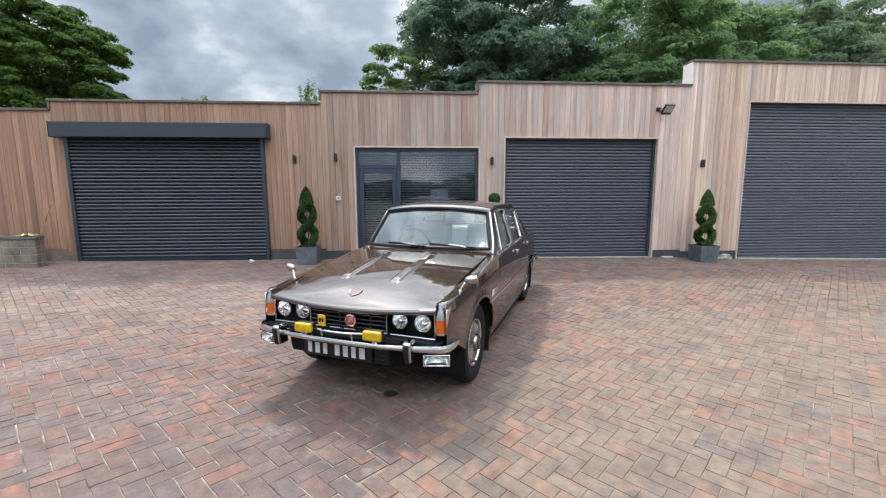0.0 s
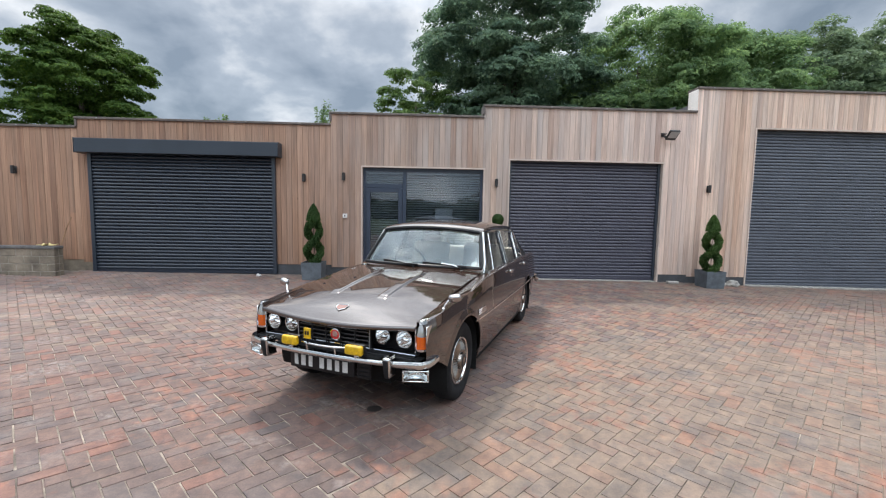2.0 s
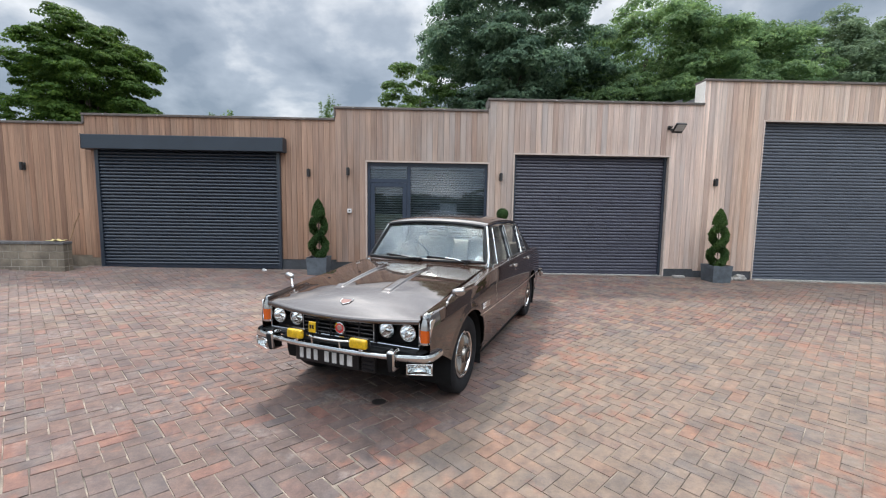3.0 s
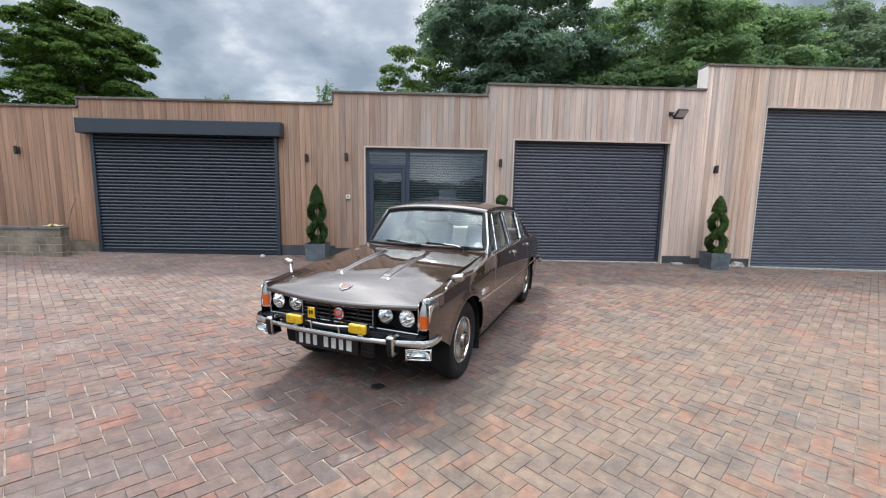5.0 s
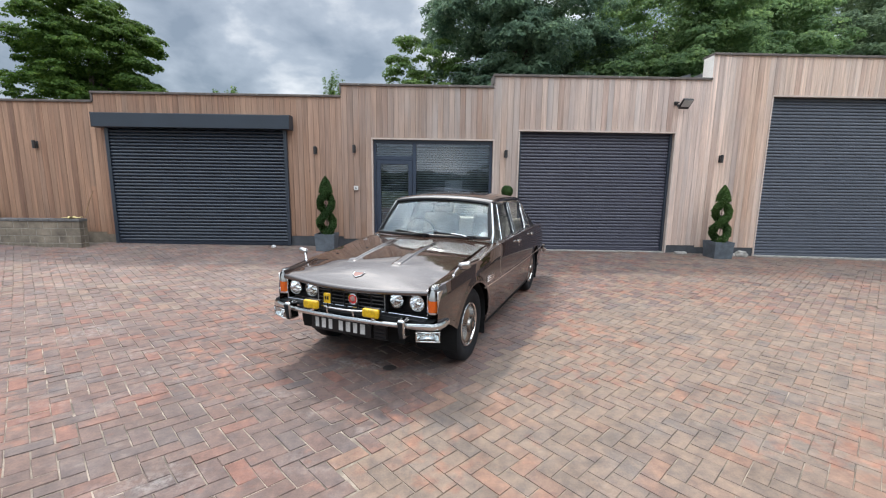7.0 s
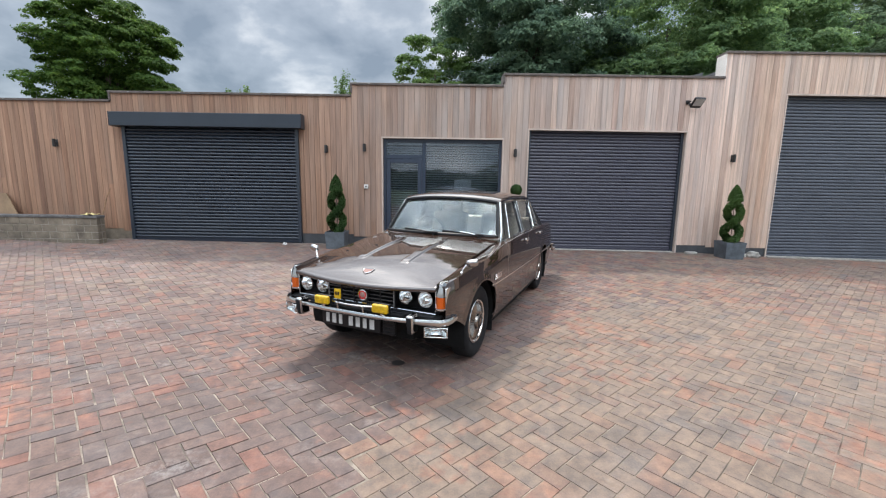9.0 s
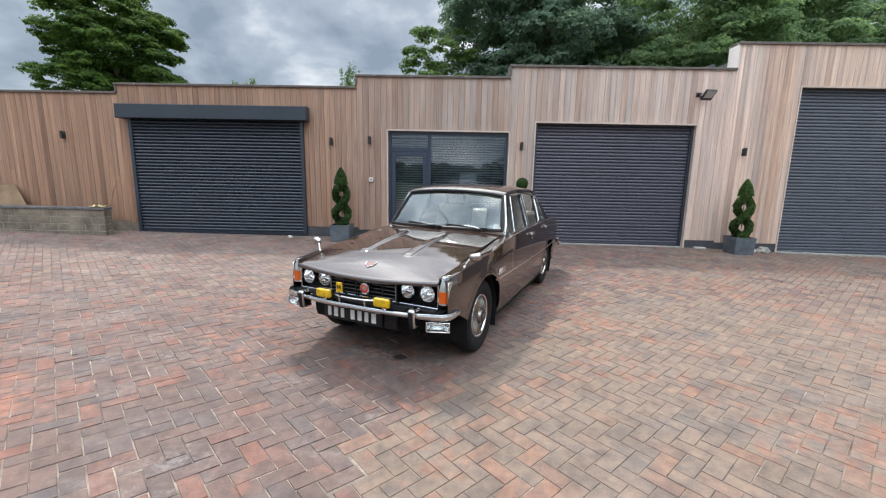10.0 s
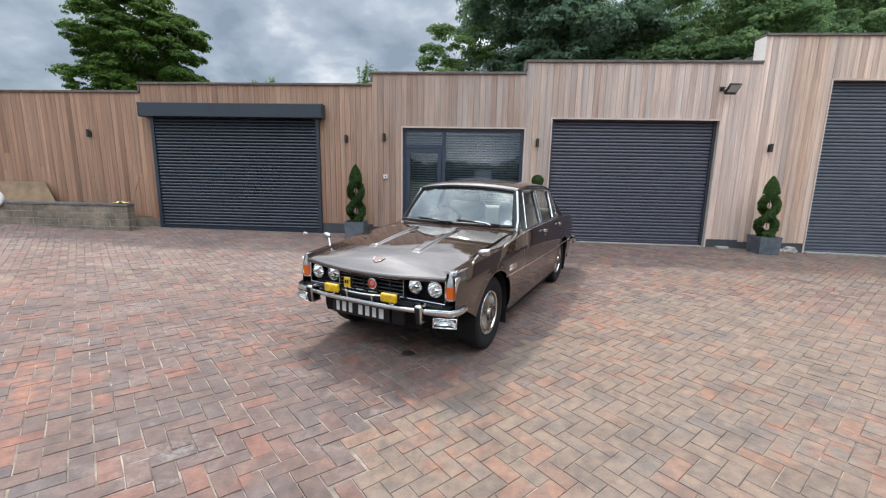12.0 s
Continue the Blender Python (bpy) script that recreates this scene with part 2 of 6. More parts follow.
def cedar_material():
    m = material("cedar", (0.4, 0.28, 0.2), 0.7)
    nt = m.node_tree
    p = nt.nodes["Principled BSDF"]
    pos = nt.nodes.new("ShaderNodeNewGeometry").outputs["Position"]
    rnd = nt.nodes.new("ShaderNodeObjectInfo").outputs["Random"]
    tone = ramp_node(nt, rnd, [(0.0, (0.36, 0.25, 0.195)), (0.09, (0.54, 0.395, 0.315)), (0.22, (0.48, 0.355, 0.28)), (0.34, (0.65, 0.50, 0.405)), (0.46, (0.51, 0.375, 0.295)), (0.58, (0.68, 0.53, 0.43)),
                               (0.70, (0.41, 0.29, 0.225)), (0.80, (0.60, 0.465, 0.375)), (0.90, (0.50, 0.39, 0.325)), (1.0, (0.62, 0.465, 0.365))])
    # offset the grain from board to board
    off = nt.nodes.new("ShaderNodeVectorMath"); off.operation = "SCALE"; off.inputs["Scale"].default_value = 37.0
    nt.links.new(rnd, off.inputs[0])
    add = nt.nodes.new("ShaderNodeVectorMath"); add.operation = "ADD"
    nt.links.new(pos, add.inputs[0]); nt.links.new(off.outputs[0], add.inputs[1])
    grain = noise_node(nt, 1.0, 5, add.outputs[0], (95, 95, 2.2), 0.65)
    streak = noise_node(nt, 1.0, 3, add.outputs[0], (16, 16, 0.55))
    knot = noise_node(nt, 1.0, 2, add.outputs[0], (11, 11, 4.5))
    g = ramp_node(nt, grain.outputs["Fac"], [(0.3, (0.72, 0.70, 0.68)), (0.7, (1.17, 1.16, 1.15))])
    s = ramp_node(nt, streak.outputs["Fac"], [(0.30, (0.70, 0.69, 0.69)), (0.68, (1.17, 1.16, 1.15))])
    k = ramp_node(nt, knot.outputs["Fac"], [(0.17, (0.35, 0.28, 0.24)), (0.23, (1, 1, 1))])
    c = mix_node(nt, 1.0, tone.outputs[0], g.outputs[0], "MULTIPLY")
    c = mix_node(nt, 1.0, c, s.outputs[0], "MULTIPLY")
    c = mix_node(nt, 0.8, c, k.outputs[0], "MULTIPLY")
    # tint along the wall: darker and more orange at left, brighter at right
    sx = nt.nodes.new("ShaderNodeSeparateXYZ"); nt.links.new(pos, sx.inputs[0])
    wall_x = nt.nodes.new("ShaderNodeMapRange")
    wall_x.inputs["From Min"].default_value, wall_x.inputs["From Max"].default_value = -9.0, 7.0
    nt.links.new(sx.outputs["X"], wall_x.inputs["Value"])
    wall_tint = ramp_node(nt, wall_x.outputs[0], [(0.0, (0.54, 0.415, 0.33)), (0.28, (0.56, 0.435, 0.35)), (0.43, (0.56, 0.445, 0.37)), (0.56, (0.57, 0.515, 0.485)), (0.66, (0.67, 0.64, 0.63)), (0.80, (0.91, 0.905, 0.935)), (0.93, (1.02, 1.0, 1.04)), (1.0, (1.02, 0.955, 0.905))])
    c = mix_node(nt, 1.0, c, wall_tint.outputs[0], "MULTIPLY")
    # colour by height: darker and warmer low down, paler and cooler towards the top
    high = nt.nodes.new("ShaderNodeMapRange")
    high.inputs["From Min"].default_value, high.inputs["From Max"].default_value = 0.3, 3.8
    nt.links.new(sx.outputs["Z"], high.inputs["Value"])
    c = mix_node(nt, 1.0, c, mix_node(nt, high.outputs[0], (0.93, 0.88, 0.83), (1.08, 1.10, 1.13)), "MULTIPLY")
    # silvered streaks, hardly any on the fresher boards at one end
    worn_at = ramp_node(nt, wall_x.outputs[0], [(0.38, (0.12, 0.12, 0.12)), (0.56, (1, 1, 1))])
    grey = ramp_node(nt, noise_node(nt, 1.0, 4, add.outputs[0], (1.1, 1.1, 0.45)).outputs["Fac"], [(0.36, (0, 0, 0)), (0.70, (0.62, 0.62, 0.62))])
    amount = nt.nodes.new("ShaderNodeMath"); amount.operation = "MULTIPLY"
    nt.links.new(grey.outputs[0], amount.inputs[0]); nt.links.new(worn_at.outputs[0], amount.inputs[1])
    c = mix_node(nt, amount.outputs[0], c, mix_node(nt, 0.75, c, (0.40, 0.375, 0.36)))
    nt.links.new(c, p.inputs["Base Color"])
    bump(nt, grain.outputs["Fac"], 0.25, 0.002)
    return m


def leaf_material(name, dark, light, through_light=0.5):
    m = material(name, dark, 0.6, Specular_IOR_Level=0.22)
    nt = m.node_tree
    p = nt.nodes["Principled BSDF"]
    geo = nt.nodes.new("ShaderNodeNewGeometry")
    one = ramp_node(nt, geo.outputs["Random Per Island"], [(0.0, tuple(a * 0.8 + b * 0.2 for a, b in zip(dark, light))), (0.9, tuple((a + b) / 2 for a, b in zip(dark, light))), (1.0, light)])
    # clump-sized noise in the colour stands in for lit tufts and shaded gaps
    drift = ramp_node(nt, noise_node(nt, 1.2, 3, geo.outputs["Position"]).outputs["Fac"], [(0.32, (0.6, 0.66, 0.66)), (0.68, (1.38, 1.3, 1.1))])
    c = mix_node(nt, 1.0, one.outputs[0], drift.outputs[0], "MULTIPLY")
    nt.links.new(c, p.inputs["Base Color"])
    thin = nt.nodes.new("ShaderNodeBsdfTranslucent")
    nt.links.new(c, thin.inputs["Color"])
    mix = nt.nodes.new("ShaderNodeMixShader")
    mix.inputs[0].default_value = through_light
    nt.links.new(p.outputs[0], mix.inputs[1]); nt.links.new(thin.outputs[0], mix.inputs[2])
    nt.links.new(mix.outputs[0], nt.nodes["Material Output"].inputs[0])
    return m


def paint_material():
    m = material("brown_metallic_paint", (0.05, 0.033, 0.026), 0.45, 0.12, Coat_Weight=1.0, Coat_Roughness=0.02, Coat_IOR=1.9, Specular_IOR_Level=0.03)
    nt = m.node_tree
    pos = nt.nodes.new("ShaderNodeTexCoord").outputs["Object"]
    flake = ramp_node(nt, noise_node(nt, 900, 1, pos).outputs["Fac"], [(0.35, (0.024, 0.0115, 0.0072)), (0.7, (0.038, 0.0195, 0.0128))])
    dust = ramp_node(nt, noise_node(nt, 5, 4, pos).outputs["Fac"], [(0.4, (0.45, 0.45, 0.45)), (0.75, (0.6, 0.6, 0.6))])
    p = nt.nodes["Principled BSDF"]
    nt.links.new(flake.outputs[0], p.inputs["Base Color"])
    nt.links.new(dust.outputs[0], p.inputs["Roughness"])
    b = nt.nodes.new("ShaderNodeBump")
    b.inputs["Strength"].default_value, b.inputs["Distance"].default_value = 0.05, 0.004
    nt.links.new(noise_node(nt, 7, 2, pos).outputs["Fac"], b.inputs["Height"])
    nt.links.new(b.outputs[0], p.inputs["Coat Normal"])
    return m


WARM_BUFF, WARM_DARK = (0.655, 0.597, 0.555), (0.69, 0.63, 0.605)
MAT_PAVER = paver_material("buff_paver_joined", False, BUFF, WARM_BUFF)
MAT_PAVER_ONE = paver_material("buff_paver", True, BUFF, WARM_BUFF)
MAT_PAVER_DARK = paver_material("dark_paver_joined", False, DARK, WARM_DARK)
MAT_PAVER_DARK_ONE = paver_material("dark_paver", True, DARK, WARM_DARK)
MAT_SAND = worn("jointing_sand", (0.27, 0.232, 0.195), 0.4, 4, 150, 0.95)


def pale_joints(m):
    nt = m.node_tree
    p = nt.nodes["Principled BSDF"]
    old = p.inputs["Base Color"].links[0].from_socket
    pos = nt.nodes.new("ShaderNodeNewGeometry").outputs["Position"]
    fresh = ramp_node(nt, noise_node(nt, 4.5, 4, pos).outputs["Fac"], [(0.38, (0.42, 0.40, 0.38)), (0.66, (1.15, 1.09, 1.03))])
    nt.links.new(mix_node(nt, 1.0, old, mix_node(nt, batch_mask(nt, pos), fresh.outputs[0], ramp_node(nt, noise_node(nt, 6.0, 4, pos).outputs["Fac"], [(0.38, (0.5, 0.48, 0.45)), (0.66, (0.95, 0.91, 0.85))]).outputs[0]), "MULTIPLY"), p.inputs["Base Color"])


pale_joints(MAT_SAND)
MAT_GRASS = worn("rough_grass", (0.055, 0.078, 0.034), 0.45, 0.3, 12, 0.9)
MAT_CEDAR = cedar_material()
# light on the parapet's end face is put into this pale colour
MAT_END = worn("pale_end_board", (0.74, 0.69, 0.64), 0.1, 3, 60, 0.6)
MAT_TRIM = worn("pale_timber_trim", (0.50, 0.40, 0.34), 0.15, 3, 60, 0.7)
MAT_COPING = worn("coping_brown", (0.10, 0.08, 0.07), 0.35, 5, 50, 0.6)
MAT_PLINTH = worn("plinth_dark", (0.05, 0.052, 0.057), 0.3, 4, 70, 0.8)
MAT_CORE = worn("wall_core", (0.12, 0.11, 0.10), 0.2, 3, 40, 0.9)
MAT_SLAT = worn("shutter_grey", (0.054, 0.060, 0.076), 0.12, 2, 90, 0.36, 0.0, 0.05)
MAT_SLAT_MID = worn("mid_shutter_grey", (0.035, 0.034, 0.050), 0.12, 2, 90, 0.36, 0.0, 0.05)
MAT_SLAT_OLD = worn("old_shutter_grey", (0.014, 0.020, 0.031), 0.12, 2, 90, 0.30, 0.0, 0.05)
MAT_BOX = worn("shutter_box_grey", (0.021, 0.029, 0.041), 0.1, 2, 90, 0.38, 0.0, 0.04)
MAT_FRAME = worn("window_frame_grey", (0.023, 0.034, 0.056), 0.1, 3, 80, 0.4, 0.0, 0.04)
MAT_BLIND = worn("blind_slat", (0.42, 0.41, 0.40), 0.15, 3, 60, 0.6)
MAT_ROOM = worn("room_wall", (0.13, 0.12, 0.11), 0.15, 2, 30, 0.9)
MAT_BLOCK = worn("walling_block", (0.165, 0.134, 0.100), 0.5, 3, 70, 0.9, 0.0, 0.5, 0.006)
MAT_MORTAR = worn("mortar", (0.25, 0.22, 0.18), 0.35, 5, 90, 0.95, 0.0, 0.4)
MAT_EDGING = worn("weathered_edging", (0.115, 0.108, 0.105), 0.35, 6, 60, 0.85)
MAT_CAPSTONE = worn("dark_edging", (0.10, 0.10, 0.105), 0.3, 5, 60, 0.8)
MAT_ZINC = worn("zinc_planter", (0.10, 0.115, 0.13), 0.3, 7, 60, 0.55, 0.3)
MAT_SOIL = worn("soil", (0.05, 0.035, 0.025), 0.4, 20, 120, 0.95, 0.0, 0.8, 0.01)
MAT_BARK = worn("bark", (0.10, 0.08, 0.06), 0.4, 3, 25, 0.95, 0.0, 0.8, 0.02)
MAT_TWIG = worn("dry_cane", (0.27, 0.16, 0.09), 0.3, 9, 60, 0.8)
MAT_STONE = worn("stone", (0.30, 0.28, 0.25), 0.3, 9, 80, 0.9, 0.0, 0.6, 0.005)
MAT_LAMP = worn("lamp_black", (0.022, 0.02, 0.02), 0.2, 8, 80, 0.45)
MAT_WHITE = worn("white_plastic", (0.56, 0.54, 0.52), 0.12, 8, 80, 0.5)
MAT_PAPER = worn("pale_paper", (0.5, 0.5, 0.48), 0.05, 4, 60, 0.8)
MAT_SHEET = worn("grey_notice", (0.24, 0.235, 0.225), 0.05, 4, 60, 0.8)
MAT_YELLOW = worn("yellow_cloth", (0.62, 0.50, 0.22), 0.2, 15, 90, 0.8)
MAT_PLY = worn("plywood", (0.215, 0.138, 0.078), 0.3, 3, 50, 0.8)
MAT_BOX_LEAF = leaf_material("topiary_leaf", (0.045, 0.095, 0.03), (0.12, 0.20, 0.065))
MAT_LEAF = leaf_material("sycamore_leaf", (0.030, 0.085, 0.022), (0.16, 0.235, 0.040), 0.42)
# this leaf, the pale one and the far one carry haze in their colour
MAT_LEAF_HAZY = leaf_material("fresh_leaf", (0.096, 0.165, 0.132), (0.225, 0.315, 0.195), 0.5)
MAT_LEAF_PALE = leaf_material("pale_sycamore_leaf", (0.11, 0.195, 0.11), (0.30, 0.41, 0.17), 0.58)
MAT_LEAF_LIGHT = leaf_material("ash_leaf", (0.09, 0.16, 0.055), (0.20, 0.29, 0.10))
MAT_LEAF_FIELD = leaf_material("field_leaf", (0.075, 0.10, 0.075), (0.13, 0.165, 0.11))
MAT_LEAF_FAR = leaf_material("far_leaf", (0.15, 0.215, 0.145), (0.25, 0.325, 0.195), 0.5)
MAT_GLASS = material("window_glass", (0.86, 0.9, 0.9), 0.0, 0.0, Transmission_Weight=1.0, IOR=1.52)
MAT_TINT = material("shop_glass", (0.40, 0.48, 0.56), 0.0, 0.0, Transmission_Weight=1.0, IOR=1.72)
MAT_SIDE = material("side_glass", (0.8, 0.83, 0.82), 0.0, 0.0, Transmission_Weight=1.0, IOR=1.22)
MAT_LAMP_GLASS = material("fluted_lamp_glass", (0.96, 0.97, 0.97), 0.05, 0.0, Transmission_Weight=1.0, IOR=1.3)
MAT_SCREEN = material("screen_glass", (0.80, 0.91, 0.89), 0.0, 0.0, Transmission_Weight=1.0, IOR=1.72)
MAT_PAINT = paint_material()
MAT_CHROME = worn("chrome", (0.62, 0.615, 0.60), 0.06, 9, 120, 0.035, 1.0, 0.006)
MAT_BRIGHT = worn("bright_chrome", (0.82, 0.81, 0.79), 0.05, 9, 120, 0.16, 1.0, 0.03)
MAT_EMBLEM = worn("emblem_field_metal", (0.26, 0.15, 0.13), 0.1, 20, 120, 0.6, 0.0, Specular_IOR_Level=0.2)
MAT_STEEL = worn("brushed_steel", (0.55, 0.54, 0.52), 0.08, 9, 140, 0.22, 1.0, 0.05)
MAT_TYRE = worn("tyre_rubber", (0.011, 0.011, 0.012), 0.3, 14, 120, 0.8, Specular_IOR_Level=0.2)
MAT_BLACK = worn("black_trim", (0.009, 0.009, 0.010), 0.3, 8, 90, 0.35, Specular_IOR_Level=0.25)
MAT_DARK = worn("underside_black", (0.007, 0.007, 0.007), 0.3, 5, 60, 0.9, Specular_IOR_Level=0.2)
MAT_AMBER = material("amber_lens", (0.46, 0.072, 0.003), 0.2, 0.0, Coat_Weight=0.3)
MAT_REFLECT = material("lamp_reflector", (0.8, 0.8, 0.8), 0.10, 1.0)
MAT_LENS_SILVER = material("silvered_lens", (0.42, 0.42, 0.41), 0.16, 0.7, Coat_Weight=1.0)
MAT_FROST = worn("frosted_glass", (0.42, 0.41, 0.40), 0.08, 20, 90, 0.3)
MAT_TRIMSTEEL = worn("wheel_trim_steel", (0.31, 0.28, 0.25), 0.1, 12, 120, 0.2, 1.0, 0.05)
# chrome toned down to grey for the mirror heads
MAT_MIRROR_SHELL = worn("tarnished_chrome", (0.42, 0.40, 0.385), 0.06, 9, 120, 0.08, 1.0, 0.03)
MAT_DULL = worn("dull_grey_edge", (0.27, 0.26, 0.25), 0.1, 20, 120, 0.4, 0.5)
MAT_GRILLE = worn("grille_grey", (0.13, 0.125, 0.12), 0.15, 20, 120, 0.4, 0.3)
MAT_FOG = worn("yellow_lens", (0.50, 0.30, 0.0), 0.3, 45, 170, 0.4, 0.0, 0.4, 0.003, Coat_Weight=0.25)
MAT_RED = worn("red_enamel", (0.45, 0.02, 0.02), 0.2, 30, 120, 0.3)
MAT_RED_LENS = material("red_lens", (0.45, 0.01, 0.01), 0.15, 0.0, Coat_Weight=1.0)
MAT_PLATE_INK = worn("plate_silver", (0.50, 0.50, 0.485), 0.05, 20, 100, 0.45)
MAT_HIDE = worn("cream_upholstery", (0.26, 0.225, 0.185), 0.12, 8, 90, 0.6)
MAT_DASH = worn("dashboard_grey", (0.10, 0.095, 0.085), 0.2, 8, 90, 0.7)
MAT_HOLE = worn("oil_stain", (0.018, 0.014, 0.012), 0.3, 20, 100, 0.6)

# ---- mesh helpers ----


def obj(name, geo, mat, parent=None, label="", smooth=False, sharp=38):
    me = bpy.data.meshes.new(name)
    me.from_pydata([tuple(v) for v in geo[0]], [], geo[1])
    me.materials.append(mat)
    if smooth:
        me.polygons.foreach_set("use_smooth", [True] * len(me.polygons))
        me.set_sharp_from_angle(angle=radians(sharp))
    me.update()
    ob = new(name, me)
    ob.parent = parent
    if label:
        tagged(ob, label)
    return ob


def part(name, geo, mat, parent, label="", smooth=True, sharp=38):
    return obj(name, geo, mat, parent, label, smooth, sharp)


def empty(name, m, label, category, group=""):
    ob = new(name)
    ob.empty_display_size = 0.1
    ob.matrix_world = m
    return tagged(ob, label, category, group)


def join(*geos):
    V, F = [], []
    for v, f in geos:
        k = len(V)
        V += list(v)
        F += [tuple(i + k for i in q) for q in f]
    return V, F


def xf(geo, m):
    return [m @ Vector(v) for v in geo[0]], geo[1]


def flip(geo):
    return geo[0], [tuple(reversed(f)) for f in geo[1]]


def mirror(geo):
    return [(-v[0], v[1], v[2]) for v in geo[0]], [tuple(reversed(f)) for f in geo[1]]


def both(geo):
    return join(geo, mirror(geo))


def box(x0, x1, y0, y1, z0, z1, b=0.0, seg=1):
    if b <= 0:
        V = [(x, y, z) for z in (z0, z1) for y in (y0, y1) for x in (x0, x1)]
        return V, [(0, 2, 3, 1), (4, 5, 7, 6), (0, 1, 5, 4), (2, 6, 7, 3), (0, 4, 6, 2), (1, 3, 7, 5)]
    bm = bmesh.new()
    bmesh.ops.create_cube(bm, size=1)
    for v in bm.verts:
        v.co = Vector(((x0 + x1) / 2 + v.co.x * (x1 - x0), (y0 + y1) / 2 + v.co.y * (y1 - y0), (z0 + z1) / 2 + v.co.z * (z1 - z0)))
    bmesh.ops.bevel(bm, geom=bm.edges[:], offset=b, segments=seg, affect="EDGES", profile=0.6)
    bm.verts.index_update()
    out = [v.co.copy() for v in bm.verts], [tuple(v.index for v in f.verts) for f in bm.faces]
    bm.free()
    return out


def lathe(profile, n=24, m=None, cap=True):
    """profile: (radius, height) pairs; turned about z, then placed by m."""
    V, F = [], []
    for r, h in profile:
        V += [(r * math.cos(2 * math.pi * k / n), r * math.sin(2 * math.pi * k / n), h) for k in range(n)]
    for i in range(len(profile) - 1):
        for k in range(n):
            a, b = i * n + k, i * n + (k + 1) % n
            F.append((a, b, b + n, a + n))
    if cap and profile[0][0] > 1e-6:
        F.append(tuple(reversed(range(n))))
    if cap and profile[-1][0] > 1e-6:
        F.append(tuple(range((len(profile) - 1) * n, len(profile) * n)))
    geo = (V, F)
    return xf(geo, m) if m else geo


def sweep(profile, path, closed=True, cap=True, up=Vector((0, 0, 1))):
    """profile (a, b) in the plane across the path; a to the side, b up."""
    path = [Vector(q) for q in path]
    V, F, n = [], [], len(profile)
    for i, q in enumerate(path):
        d = (path[min(i + 1, len(path) - 1)] - path[max(i - 1, 0)]).normalized()
        side = d.cross(up)
        side = side.normalized() if side.length > 1e-5 else Vector((1, 0, 0))
        top = side.cross(d)
        V += [q + side * a + top * b for a, b in profile]
    m = n if closed else n - 1
    for i in range(len(path) - 1):
        for k in range(m):
            a, b = i * n + k, i * n + (k + 1) % n
            F.append((a, b, b + n, a + n))
    if closed and cap:
        F += [tuple(reversed(range(n))), tuple(range((len(path) - 1) * n, len(path) * n))]
    return V, F


def tube(path, r, n=8, r1=None):
    if r1 is None:
        return sweep([(r * math.cos(2 * math.pi * k / n), r * math.sin(2 * math.pi * k / n)) for k in range(n)], path)
    V, F = sweep([(math.cos(2 * math.pi * k / n), math.sin(2 * math.pi * k / n)) for k in range(n)], path)
    for i, q in enumerate(path):
        s = r + (r1 - r) * i / max(1, len(path) - 1)
        for k in range(n):
            V[i * n + k] = Vector(q) + (V[i * n + k] - Vector(q)) * s
    return V, F


def grid(fn, us, vs):
    V = [fn(u, v) for u in us for v in vs]
    n = len(vs)
    return V, [(i * n + j, (i + 1) * n + j, (i + 1) * n + j + 1, i * n + j + 1) for i in range(len(us) - 1) for j in range(n - 1)]


def thick(geo, d):
    """Give a sheet thickness d against its normals, with closed rims."""
    bm = bmesh.new()
    vs = [bm.verts.new(v) for v in geo[0]]
    for f in geo[1]:
        bm.faces.new([vs[i] for i in f])
    bm.normal_update()
    bmesh.ops.solidify(bm, geom=bm.faces[:], thickness=d)
    bmesh.ops.recalc_face_normals(bm, faces=bm.faces[:])
    bm.verts.index_update()
    out = [v.co.copy() for v in bm.verts], [tuple(v.index for v in f.verts) for f in bm.faces]
    bm.free()
    return out


def plate(poly, d, axis=1):
    """A flat polygon (points in 3D) made d thick along an axis."""
    n = len(poly)
    back = [list(q) for q in poly]
    for q in back:
        q[axis] += d
    V = [tuple(q) for q in poly] + [tuple(q) for q in back]
    F = [tuple(range(n)), tuple(reversed(range(n, 2 * n)))] + [(i, i + n, (i + 1) % n + n, (i + 1) % n) for i in range(n)]
    return V, F


def curve(x, pts):
    """A smooth line through (x, y) points."""
    if x <= pts[0][0]:
        return pts[0][1]
    if x >= pts[-1][0]:
        return pts[-1][1]
    for i in range(len(pts) - 1):
        (x0, y0), (x1, y1) = pts[i], pts[i + 1]
        if x <= x1:
            def slope(j):
                if j == 0 or j == len(pts) - 1:
                    a, b = (0, 1) if j == 0 else (-2, -1)
                    return (pts[b][1] - pts[a][1]) / (pts[b][0] - pts[a][0])
                s0 = (pts[j][1] - pts[j - 1][1]) / (pts[j][0] - pts[j - 1][0])
                s1 = (pts[j + 1][1] - pts[j][1]) / (pts[j + 1][0] - pts[j][0])
                return 0 if s0 * s1 <= 0 else 2 * s0 * s1 / (s0 + s1)
            h = x1 - x0
            t = (x - x0) / h
            return (2 * t**3 - 3 * t**2 + 1) * y0 + (t**3 - 2 * t**2 + t) * h * slope(i) + (3 * t**2 - 2 * t**3) * y1 + (t**3 - t**2) * h * slope(i + 1)


def steps(a, b, n):
    return [a + (b - a) * i / n for i in range(n + 1)]


def smooth01(x):
    x = min(1.0, max(0.0, x))
    return x * x * (3 - 2 * x)


